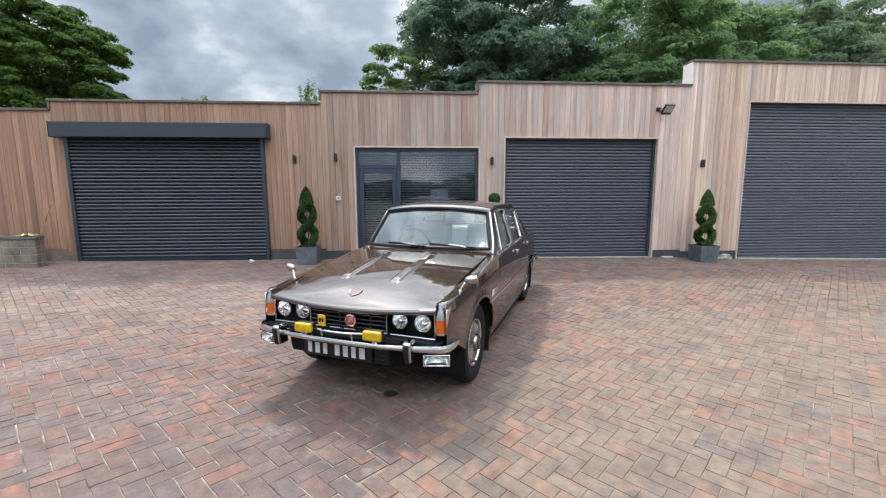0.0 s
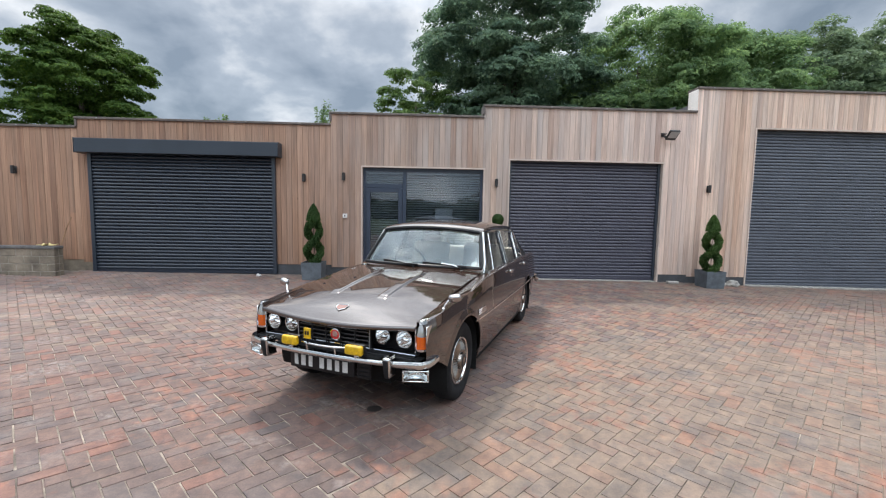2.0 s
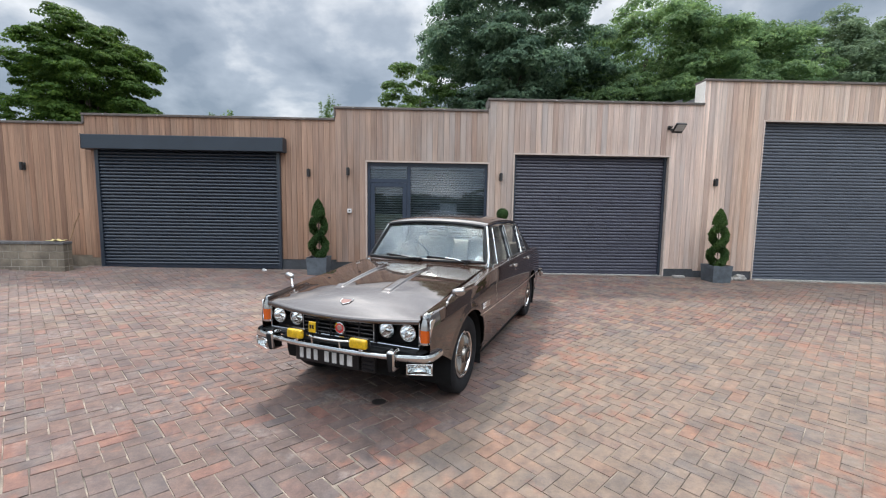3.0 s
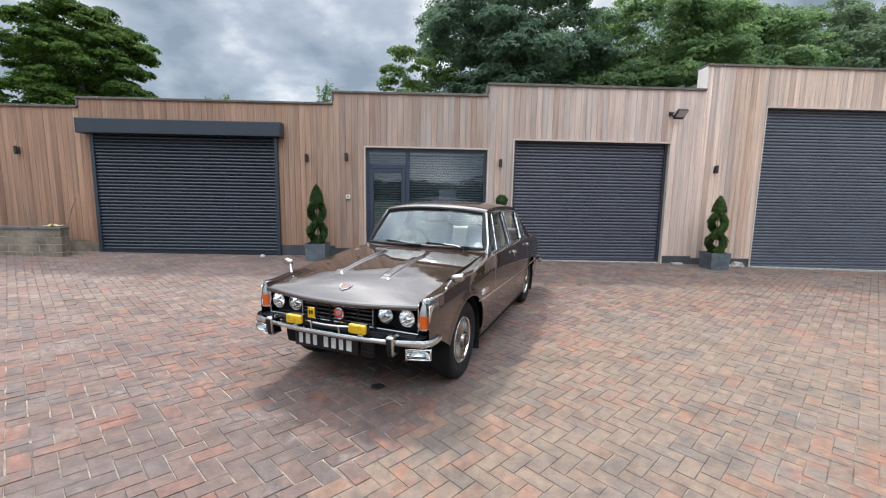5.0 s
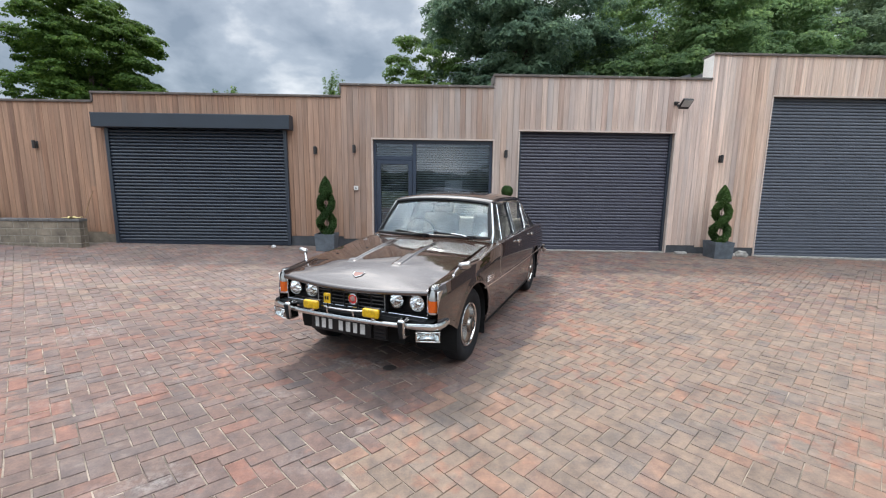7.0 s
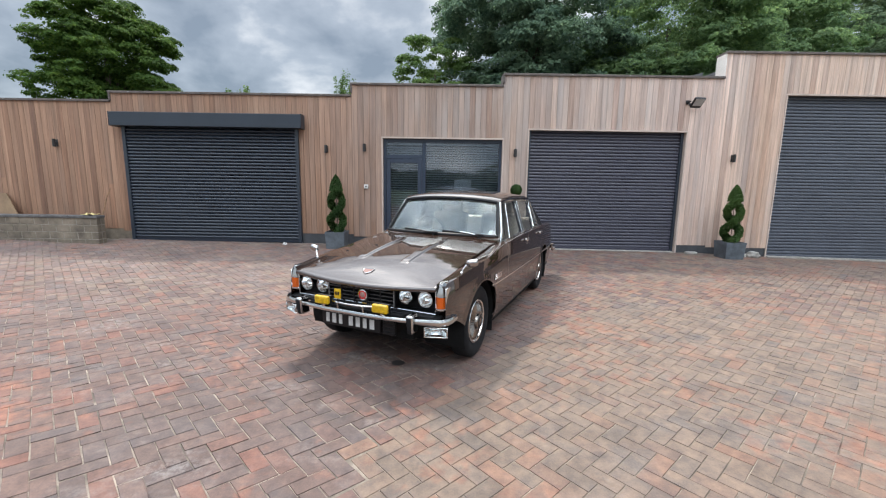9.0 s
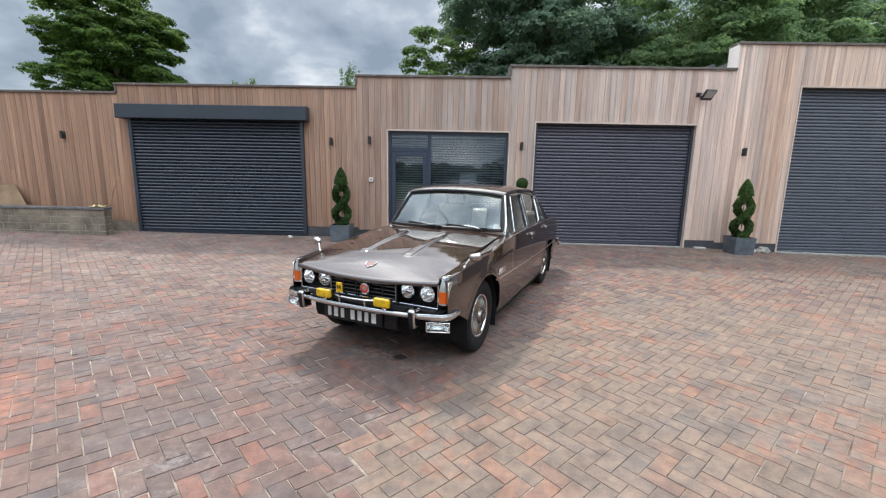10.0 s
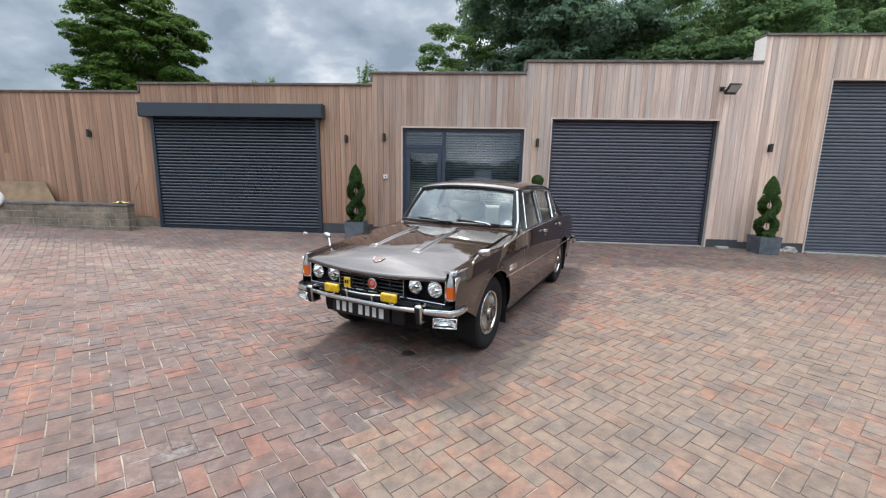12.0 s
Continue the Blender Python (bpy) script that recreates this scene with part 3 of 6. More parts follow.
# height of the paving along the foot of the building
FOOT = [(-13.0, 0.48), (-9.0, 0.28), (-6.8, 0.19), (-3.0, 0.152), (2.3, 0.098), (5.5, 0.072), (7.6, 0.004), (10.7, -0.065), (14.0, -0.09)]


def lie(x, y):
    """Height of the paving: level round the car, changing towards the building's foot."""
    s = max(0.0, min(1.05, (y - 4.2) / 4.65))
    return curve(x, FOOT) * s**1.5 if s > 0 else 0.0


# ---- ground ----
def build_ground():
    xs = sorted(set([-900, -300, -120, -60, -30, -20] + [round(-14 + 0.5 * i, 2) for i in range(61)] + [20, 30, 60, 120, 300, 900]))
    ys = sorted(set([-900, -300, -120, -60, -30, -16] + [round(-10 + 0.5 * i, 2) for i in range(39)] + [12, 20, 40, 80, 200, 400, 900]))
    geo = grid(lambda x, y: (x, y, lie(x, min(y, 8.9)) - 0.0048 - 0.012 * smooth01((y - 4.2) / 1.5)), xs, ys)
    ob = tagged(obj("ground", flip(geo), MAT_SAND, None, "", True), "block-paved yard bedded on sand, green beyond its edges", "ground", "", "structure")
    me = ob.data
    me.materials.append(MAT_GRASS)
    for f in me.polygons:
        c = f.center
        if c.y < -10 or c.y > 13 or abs(c.x) > 17:
            f.material_index = 1
    return ob


GROUND = build_ground()

# ---- the building ----
FACE = 8.81          # front of the cladding
CORE = FACE + 0.03   # front of the wall behind it
BACK = 9.12
# sections: name, x from, x to, top of coping, foot of boards
SECTIONS = [("wall_1", -16.0, -6.97, 3.18, 0.42), ("wall_2", -6.97, -1.81, 3.36, 0.37), ("wall_3", -1.81, 1.43, 3.60, 0.32), ("wall_4", 1.43, 6.08, 3.835, 0.24), ("wall_5", 6.08, 14.0, 4.34, 0.20)]
# openings: x from, x to, head
OPENINGS = [(-6.72, -2.98, 2.62), (-1.175, 1.475, 2.467), (1.984, 5.415, 2.68), (7.42, 11.6, 3.475)]
BOARD = 0.117
BOARD_MESH = {}
rng = random.Random(4)


def board_geo(w, h):
    key = (round(w, 3), round(h, 2))
    if key not in BOARD_MESH:
        g, c, d = 0.0016, 0.003, 0.024
        x0, x1 = g, w - g
        V = [(x0, d, 0), (x0, c, 0), (x0 + c, 0, 0), (x1 - c, 0, 0), (x1, c, 0), (x1, d, 0)]
        V += [(x, y, h) for x, y, _ in V]
        F = [(k, k + 1, k + 7, k + 6) for k in range(5)] + [(0, 5, 4, 3, 2, 1), (6, 7, 8, 9, 10, 11)]
        me = bpy.data.meshes.new("board")
        me.from_pydata(V, [], F)
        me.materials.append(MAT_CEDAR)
        BOARD_MESH[key] = me
    return BOARD_MESH[key]


def clad(wall, x0, x1, z0, z1):
    n = max(1, round((x1 - x0) / BOARD))
    w = (x1 - x0) / n
    for i in range(n):
        cuts = [z0, z1]
        if z1 - z0 > 2.2 and rng.random() < 0.08:
            cuts.insert(1, round(rng.uniform(z0 + 0.7, z1 - 0.6), 1))
        for c0, c1 in zip(cuts, cuts[1:]):
            ob = new("board", board_geo(w, c1 - c0))
            ob.location = (x0 + i * w, FACE + rng.uniform(0, 0.003), c0)
            ob.parent = wall


def build_walls():
    for name, a, b, top, foot in SECTIONS:
        cuts = [(max(a, o[0]), min(b, o[1]), o[2]) for o in OPENINGS if o[0] < b and o[1] > a]
        pieces, x = [], a
        for o0, o1, head in cuts:
            if o0 > x:
                pieces.append((x, o0, -0.3))
            pieces.append((o0, o1, head))
            x = o1
        if x < b:
            pieces.append((x, b, -0.3))
        core = join(*[box(p, q, CORE, BACK, z, top - 0.05) for p, q, z in pieces])
        wall = tagged(obj(name, core, MAT_CORE), "wall of the low building, clad in vertical cedar boards", "wall", "", "structure")
        for p, q, z in pieces:
            if z < 0:
                part("plinth", box(p, q, FACE + 0.012, CORE, -0.3, foot, 0), MAT_BLOCK if q < -6 else MAT_PLINTH, wall, "bare block plinth" if q < -6 else "dark painted plinth", False)
            clad(wall, p, q, max(z + 0.03, foot), top - 0.045)
        cop = join(box(a - 0.02, b - 0.004, FACE - 0.035, BACK + 0.05, top - 0.045, top, 0.004))
        if name not in ("wall_1", "wall_5"):
            cop = join(cop, box(a - 0.02, a + 0.02, FACE - 0.02, BACK + 0.05, top - 0.2, top - 0.046, 0.003))
        part("coping", cop, MAT_COPING, wall, "dark weathered timber coping", False)
        x = a + rng.uniform(0.2, 0.5)
        while x < min(b, 12) - 0.1:
            part("fixing", box(x, x + 0.035, FACE - 0.04, FACE - 0.034, top - 0.028, top - 0.012, 0.001), MAT_DULL, wall, "", False)
            x += rng.choice((1.1, 1.2, 1.9, 2.4))
    # the tall bay's flank above its neighbour, the rest of the shell, floor slab and flat roofs
    tall = bpy.data.objects["wall_5"]
    part("return_board", box(6.052, 6.079, FACE + 0.001, BACK, 3.842, 4.29, 0.003), MAT_END, tall, "boards on the parapet's end, their lit look put into a pale colour", False)
    tagged(obj("wall_6", box(6.09, 6.3, BACK + 0.001, 20.0, -0.3, 3.9), MAT_CORE), "side wall of the taller bay", "wall", "", "structure")
    tagged(obj("wall_7", join(box(-16.2, -16.0, FACE, 20, -0.3, 3.1), box(14.0, 14.2, FACE, 20, -0.3, 4.3), box(-16.2, 14.2, 20, 20.2, -0.3, 3.1)), MAT_CORE), "plain outer walls that close the building", "wall", "", "structure")
    tagged(obj("roof", join(box(-16, -1.8, BACK, 20, 2.98, 3.1), box(-1.8, 6.08, BACK, 20, 3.22, 3.34), box(6.3, 14, BACK, 20, 4.0, 4.12)), MAT_CAPSTONE), "dark flat roof behind the parapet", "roof", "", "structure")
    slope = ([(5.0, 9.6, 3.8), (6.07, 9.6, 4.12), (6.07, 15, 4.12), (5.0, 15, 3.8), (5.0, 9.6, 3.3), (6.07, 9.6, 3.3), (6.07, 15, 3.3), (5.0, 15, 3.3)],
             [(0, 1, 2, 3), (0, 4, 5, 1), (1, 5, 6, 2), (2, 6, 7, 3), (3, 7, 4, 0)])
    tagged(obj("roof_slope", slope, MAT_CAPSTONE), "grey pitched roof edge against the taller bay", "roof", "", "structure")
    tagged(obj("floor", box(-16, 14, FACE + 0.25, 20, 0.0, 0.15), MAT_ROOM), "concrete floor inside the building", "floor", "", "structure")
    tagged(obj("wall_8", join(box(-16, 14, 12.6, 12.7, 0.15, 2.97), box(-1.9, -1.8, BACK, 12.6, 0.15, 2.97), box(1.5, 1.6, BACK, 12.6, 0.15, 2.97)), MAT_ROOM), "plain inner walls behind the glazing", "wall", "", "structure")


build_walls()


def slat_geo(x0, x1, pitch, deep):
    prof = [(0.010, 0.0), (-0.014, 0.0005), (-0.022, 0.003), (-0.026, 0.010), (-0.0265, 0.022), (-0.022, 0.038), (-0.012, 0.052), (0.000, 0.061), (0.008, 0.064), (0.010, pitch)]
    prof = [(a * deep, b * pitch / 0.0755 if b < pitch else b) for a, b in prof]
    V = [(x, a, b) for x in (x0, x1) for a, b in prof]
    n = len(prof)
    return V, [(k, k + n, k + n + 1, k + 1) for k in range(n - 1)]


def build_shutter(name, x0, x1, z0, z1, y, label, rails, mat=MAT_SLAT, deep=0.5):
    """A roller shutter: curtain of separate slats, bottom rail, side guides."""
    door = empty(name, pose(0, y, z0), label, "roller shutter", "roller shutters")
    pitch = 0.0698
    n = math.ceil((z1 - z0) / pitch)
    first = None
    for i in range(n):
        if first is None:
            first = part("slat", slat_geo(x0, x1, pitch, deep), mat, door, "", True, 50)
            first.location = (0, 0, 0.08)
        else:
            s = new("slat", first.data)
            s.parent = door
            s.location = (0, rng.uniform(-0.001, 0.001), 0.08 + i * pitch)
    part("bottom_rail", box(x0, x1, -0.02, 0.02, 0.0, 0.079, 0.006), mat, door, "", False)
    for a, b in rails:
        part("guide_rail", box(a, b, -0.045, 0.03, 0.0, z1 - z0, 0.004), MAT_BOX, door, "", False)
    return door


def build_openings():
    g1 = lie(-4.8, 8.75)
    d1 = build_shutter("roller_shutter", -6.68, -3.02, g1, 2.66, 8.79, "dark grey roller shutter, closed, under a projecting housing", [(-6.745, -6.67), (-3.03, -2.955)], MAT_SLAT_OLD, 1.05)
    part("housing", box(-6.86, -2.83, -0.215, 0.019, 2.62 - g1, 2.905 - g1, 0.008), MAT_BOX, d1, "smooth dark grey shutter housing")
    for x in (-6.862, -2.828):
        part("end_plate", box(x - 0.004, x + 0.004, -0.22, 0.019, 2.615 - g1, 2.91 - g1, 0.002), MAT_BOX, d1)
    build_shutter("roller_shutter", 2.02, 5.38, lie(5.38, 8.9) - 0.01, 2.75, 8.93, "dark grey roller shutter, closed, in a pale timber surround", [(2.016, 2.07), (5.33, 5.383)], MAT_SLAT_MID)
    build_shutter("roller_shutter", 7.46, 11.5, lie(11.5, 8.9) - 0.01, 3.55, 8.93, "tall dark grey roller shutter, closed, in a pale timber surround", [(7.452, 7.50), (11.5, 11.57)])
    # pale timber linings round the recessed openings
    for k, (a, b, head) in enumerate(OPENINGS[1:]):
        t = 0.03
        foot = min(lie(a, 8.8), lie(b, 8.8)) - 0.02
        lining = join(box(a, a + t, FACE - 0.012, BACK, foot, head, 0.002), box(b - t, b, FACE - 0.012, BACK, foot, head, 0.002), box(a - 0.0, b, FACE - 0.014, BACK, head + 0.001, head + 0.033, 0.002))
        tagged(obj("trim_%d" % (k + 1), lining, MAT_TRIM), "pale sawn timber lining of the opening", "trim", "", "structure")
    sills = []
    for x0, x1, y0 in ((7.46, 11.6, FACE - 0.06), (2.04, 5.36, FACE - 0.02)):
        g = box(x0, x1, y0, FACE + 0.2, 0.0, 1.0, 0.003)
        sills.append(([(q[0], q[1], lie(q[0], 8.8) + (0.014 if q[2] > 0.5 else -0.15)) for q in g[0]], g[1]))
    for g in sills:
        tagged(obj("threshold_strip", g, MAT_STONE), "pale concrete threshold under the shutter", "threshold", "", "structure")


build_openings()


def build_window():
    """Glazed entrance: door with a light over it, and one large pane, blinds behind."""
    y0, y1, z0 = 8.885, 8.955, lie(0, 8.85)
    X0, X1, TOP, MUL = -1.143, 1.443, 2.465, -0.255
    win = tagged(obj("window_1", join(box(X0, X0 + 0.06, y0, y1, z0, TOP, 0.004), box(X1 - 0.06, X1, y0, y1, z0, TOP, 0.004), box(X0 + 0.06, X1 - 0.06, y0, y1, TOP - 0.07, TOP, 0.004),
                     box(MUL - 0.04, MUL + 0.04, y0 - 0.004, y1, z0, TOP - 0.07, 0.004), box(X0 + 0.06, MUL - 0.04, y0 - 0.004, y1, 2.045, 2.13, 0.004), box(MUL + 0.04, X1 - 0.06, y0, y1, z0, z0 + 0.09, 0.004)), MAT_FRAME),
                 "dark grey aluminium shopfront frame with reflecting panes", "window", "", "structure")
    ym = (y0 + y1) / 2

    def pane(a, b, c, d, owner):
        ob = part("pane", box(a, b, ym - 0.004, ym + 0.004, c, d), MAT_TINT, owner, "", False)
        ob.visible_shadow = False
    pane(X0 + 0.062, MUL - 0.042, 2.132, TOP - 0.072, win)
    pane(MUL + 0.042, X1 - 0.062, z0 + 0.092, TOP - 0.072, win)
    door = tagged(obj("door_1", join(box(X0 + 0.065, X0 + 0.155, y0 - 0.012, y1, z0 + 0.02, 2.04, 0.004), box(MUL - 0.135, MUL - 0.045, y0 - 0.012, y1, z0 + 0.02, 2.04, 0.004),
                     box(X0 + 0.155, MUL - 0.135, y0 - 0.012, y1, 1.95, 2.04, 0.004), box(X0 + 0.155, MUL - 0.135, y0 - 0.012, y1, z0 + 0.02, z0 + 0.18, 0.004)), MAT_FRAME), "glazed dark grey aluminium door, closed", "door", "", "structure")
    pane(X0 + 0.157, MUL - 0.137, z0 + 0.182, 1.948, door)
    part("door_handle", tube([(MUL - 0.1, y0 - 0.013, 1.18), (MUL - 0.1, y0 - 0.06, 1.18), (MUL - 0.22, y0 - 0.06, 1.18)], 0.009), MAT_STEEL, door)
    for a, b, c, d in ((X0 + 0.06, MUL - 0.05, z0 + 0.2, TOP - 0.08), (MUL + 0.05, X1 - 0.06, z0 + 0.2, TOP - 0.08)):
        blind = empty("venetian_blind", pose(0, 9.03, 0), "dark slatted blind lowered behind the glazing", "blind", "window blinds")
        part("head_rail", box(a, b, -0.02, 0.02, d - 0.03, d, 0.003), MAT_BLIND, blind)
        first = None
        z = c
        while z < d - 0.04:
            if first is None:
                first = part("slat", xf(box(a, b, -0.022, 0.022, -0.001, 0.001), pose(0, 0, 0, 38)), MAT_BLIND, blind, "", False)
                s = first
            else:
                s = new("slat", first.data)
                s.parent = blind
            s.location = (0, 0, z)
            z += 0.052
    # flat sheet added to give the pale rectangle in the large pane
    notice = obj("paper_notice", box(0.42, 0.80, 8.965, 8.967, 1.36, 1.62), MAT_SHEET)
    tagged(notice, "pale blank sheet behind the large pane", "notice")


build_window()


def build_wall_lamp(x, z):
    lamp = empty("wall_lamp", pose(x, FACE, z), "small black cylinder wall lamp on the cedar boards", "wall lamp", "wall lamps")
    part("back_plate", box(-0.03, 0.03, -0.016, 0.0, -0.075, 0.075, 0.004), MAT_LAMP, lamp)
    part("arm", box(-0.014, 0.014, -0.05, -0.016, -0.014, 0.014, 0.003), MAT_LAMP, lamp)
    part("barrel", lathe([(0.0, -0.084), (0.025, -0.082), (0.030, -0.078), (0.030, 0.078), (0.025, 0.082), (0.0, 0.084)], 20, pose(0, -0.072, 0)), MAT_LAMP, lamp)
    return lamp


def build_fixtures():
    first = build_wall_lamp(-2.365, 2.217)
    for x, z in ((-1.538, 2.257), (1.722, 2.193), (6.429, 2.153), (-8.22, 2.26)):
        copy_thing(first, pose(x, FACE, z))
    flood = empty("floodlight", pose(5.50, FACE, 3.30), "black floodlight on a bracket, tilted down, switched off", "floodlight")
    part("bracket", join(box(-0.20, -0.13, -0.03, 0.0, -0.04, 0.04, 0.004), box(-0.18, -0.15, -0.13, -0.03, -0.012, 0.012, 0.003)), MAT_LAMP, flood)
    tilt = pose(-0.035, -0.16, -0.02, 46, 0, 4)
    part("housing", xf(box(-0.112, 0.112, -0.028, 0.02, -0.125, 0.108, 0.010, 2), tilt), MAT_LAMP, flood)
    part("lens", xf(box(-0.094, 0.094, -0.032, -0.024, -0.066, 0.092, 0.001), tilt), MAT_FROST, flood, "frosted glass face")
    part("sensor", lathe([(0.0, -0.03), (0.02, -0.028), (0.026, 0.0), (0.02, 0.02), (0.0, 0.02)], 14, pose(-0.165, -0.10, -0.05)), MAT_LAMP, flood)
    sw = empty("key_switch", pose(-1.514, FACE, 1.431), "small white key switch box on the boards", "switch")
    part("case", box(-0.045, 0.045, -0.04, 0.0, -0.045, 0.045, 0.006, 2), MAT_WHITE, sw)
    part("keyhole", lathe([(0.0, 0.0), (0.016, 0.0), (0.016, 0.004), (0.0, 0.005)], 14, pose(0, -0.04, 0, 90)), MAT_BLACK, sw, "black key barrel")


build_fixtures()


# ---- leaves ----
def leaves(points, normals, size, seed, jitter=0.6):
    """One kite-shaped, folded leaf at each point, turned loosely along its normal."""
    r = np.random.RandomState(seed)
    P, Nn = np.asarray(points, float), np.asarray(normals, float)
    n = len(P)
    Nn = Nn + r.normal(0, jitter, (n, 3))
    Nn /= np.linalg.norm(Nn, axis=1, keepdims=True) + 1e-9
    ref = r.normal(0, 1, (n, 3))
    A = np.cross(Nn, ref)
    A /= np.linalg.norm(A, axis=1, keepdims=True) + 1e-9
    B = np.cross(Nn, A)
    s = size * r.uniform(0.6, 1.35, (n, 1))
    V = np.stack([P - A * s * 0.5, P + B * s * 0.36 - A * s * 0.05 + Nn * s * 0.1, P + A * s * 0.55 - Nn * s * 0.12, P - B * s * 0.36 - A * s * 0.05 + Nn * s * 0.1], 1).reshape(-1, 3)
    I = np.arange(n) * 4
    F = np.stack([I, I + 1, I + 2, I + 3], 1)
    return V, F


def np_mesh(name, V, F, mat, parent=None, label=""):
    me = bpy.data.meshes.new(name)
    me.vertices.add(len(V)); me.vertices.foreach_set("co", np.asarray(V, np.float32).ravel())
    k = F.shape[1]
    me.loops.add(len(F) * k); me.loops.foreach_set("vertex_index", F.astype(np.int32).ravel())
    me.polygons.add(len(F)); me.polygons.foreach_set("loop_start", np.arange(0, len(F) * k, k, dtype=np.int32))
    me.materials.append(mat)
    me.update(calc_edges=True)
    me.validate()
    me.shade_flat()
    ob = new(name, me)
    ob.parent = parent
    if label:
        tagged(ob, label)
    return ob


def build_tree(x, y, height, radius, low, mat, label, seed, count, leaf, lumps, size):
    """Trunk, limbs, and a crown of leafy boughs on a lumpy dome, each bough a cap of small tufts. size: a bough's radius."""
    r = np.random.RandomState(seed)
    rr = random.Random(seed)
    tree = empty("tree", pose(x, y, 0), label, "tree", "trees behind the building")
    mid = (height + low) / 2
    half = (height - low) / 2
    trunk = tube([(0, 0, -0.2), (0.06, 0.04, low * 0.5), (-0.05, 0.08, low + half * 0.5), (0.05, 0.0, mid + half * 0.5)], max(0.05, 0.062 * radius), 10, 0.02 * radius)
    part("trunk", trunk, MAT_BARK, tree)
    cs, rs = [], []
    for i in range(lumps):
        a, c = rr.uniform(0, 2 * math.pi), rr.uniform(-0.95, 1.0)
        k = rr.uniform(0.72, 0.94) if i % 5 else rr.uniform(0.3, 0.7)
        w = math.sqrt(max(0, 1 - c * c)) ** 0.85 * (1.0 if c > -0.3 else 0.92)
        wob = 1 + 0.14 * noise.noise(Vector((math.cos(a) * 1.7 + seed, math.sin(a) * 1.7, c * 2)))
        cs.append((math.cos(a) * w * radius * k * wob, math.sin(a) * w * radius * k * wob, mid + c * half * k * wob))
        rs.append(size * rr.uniform(0.7, 1.25))
    for i in range(9):
        c = cs[i * 5 % lumps]
        z0 = low + (mid - low) * rr.uniform(0.2, 0.9)
        part("limb", tube([(0, 0, z0), (c[0] * 0.4, c[1] * 0.4, (z0 + c[2]) / 2 + 0.2), (c[0] * 0.8, c[1] * 0.8, c[2])], 0.026 * radius, 6, 0.02), MAT_BARK, tree)
    C, R = np.array(cs), np.array(rs)

    def unit(v):
        return v / (np.linalg.norm(v, axis=-1, keepdims=True) + 1e-9)
    # tufts sit on the upper and outer side of each bough
    T = 13
    away = unit(C - np.array([0.0, 0.0, mid - half * 0.3]))
    tuft = r.normal(0, 1, (lumps, T, 3))
    tuft[:, :, 2] = np.abs(tuft[:, :, 2]) - 0.25
    tuft = unit(unit(tuft) + 0.45 * away[:, None, :])
    pick = r.choice(lumps, count, p=R**2 / np.sum(R**2))
    which = r.randint(0, T, count)
    td = tuft[pick, which]
    d = r.normal(0, 1, (count, 3))
    d[:, 2] = np.where(r.rand(count) < 0.8, np.abs(d[:, 2]) - 0.2, d[:, 2])
    d = unit(d)
    k = np.where(r.rand(count) < 0.9, r.uniform(0.7, 1.08, count), r.uniform(0.2, 1.5, count))
    P = C[pick] + td * R[pick][:, None] * np.array([1.08, 1.08, 0.66]) + d * (R[pick] * 0.40 * k)[:, None] * np.array([1.15, 1.15, 0.6])
    # a thin fill of leaves deeper in, so that the crown is closed
    deep = r.rand(count) < 0.10
    P[deep] = np.array([0, 0, mid]) + (P[deep] - np.array([0, 0, mid])) * r.uniform(0.3, 0.85, (int(deep.sum()), 1))
    V, F = leaves(P, d * 0.7 + td * 0.6 + np.array([0, 0, 0.4]), leaf, seed, 0.3)
    np_mesh("crown", V, F, mat, tree)
    return tree


def build_sapling(x, y, height, spread, label, seed, shoots):
    """A loose fan of thin shoots set with small leaves."""
    r = np.random.RandomState(seed)
    tree = empty("tree", pose(x, y, 0), label, "tree", "trees behind the building")
    part("trunk", tube([(0, 0, -0.2), (0.05, 0.03, height * 0.35), (0, 0, height * 0.6)], 0.06, 8, 0.03), MAT_BARK, tree)
    P, D = [], []
    for i in range(shoots):
        a, lean, top = r.uniform(0, 2 * math.pi), r.uniform(0.1, 1.0), height * r.uniform(0.86, 1.0)
        end = np.array([math.cos(a) * spread * lean, math.sin(a) * spread * lean, top - 0.5 * spread * lean])
        foot = np.array([0.0, 0.0, height * r.uniform(0.45, 0.6)])
        bow = np.array([math.cos(a), math.sin(a), 0.0]) * spread * 0.25
        pts = [foot * (1 - t) + end * t + bow * math.sin(math.pi * t) for t in (0.0, 0.35, 0.7, 1.0)]
        part("limb", tube([tuple(q) for q in pts], 0.016, 5, 0.004), MAT_BARK, tree)
        n = 150
        t = r.uniform(0.25, 1.03, n)[:, None]
        q = foot * (1 - t) + end * t + bow * np.sin(math.pi * np.minimum(t, 1))
        off = r.normal(0, 0.075, (n, 3)) * (1.2 - 0.6 * t)
        P.append(q + off)
        D.append(off + np.array([0, 0, 0.08]))
    V, F = leaves(np.concatenate(P), np.concatenate(D), 0.085, seed, 0.5)
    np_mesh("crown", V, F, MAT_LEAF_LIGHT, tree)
    return tree


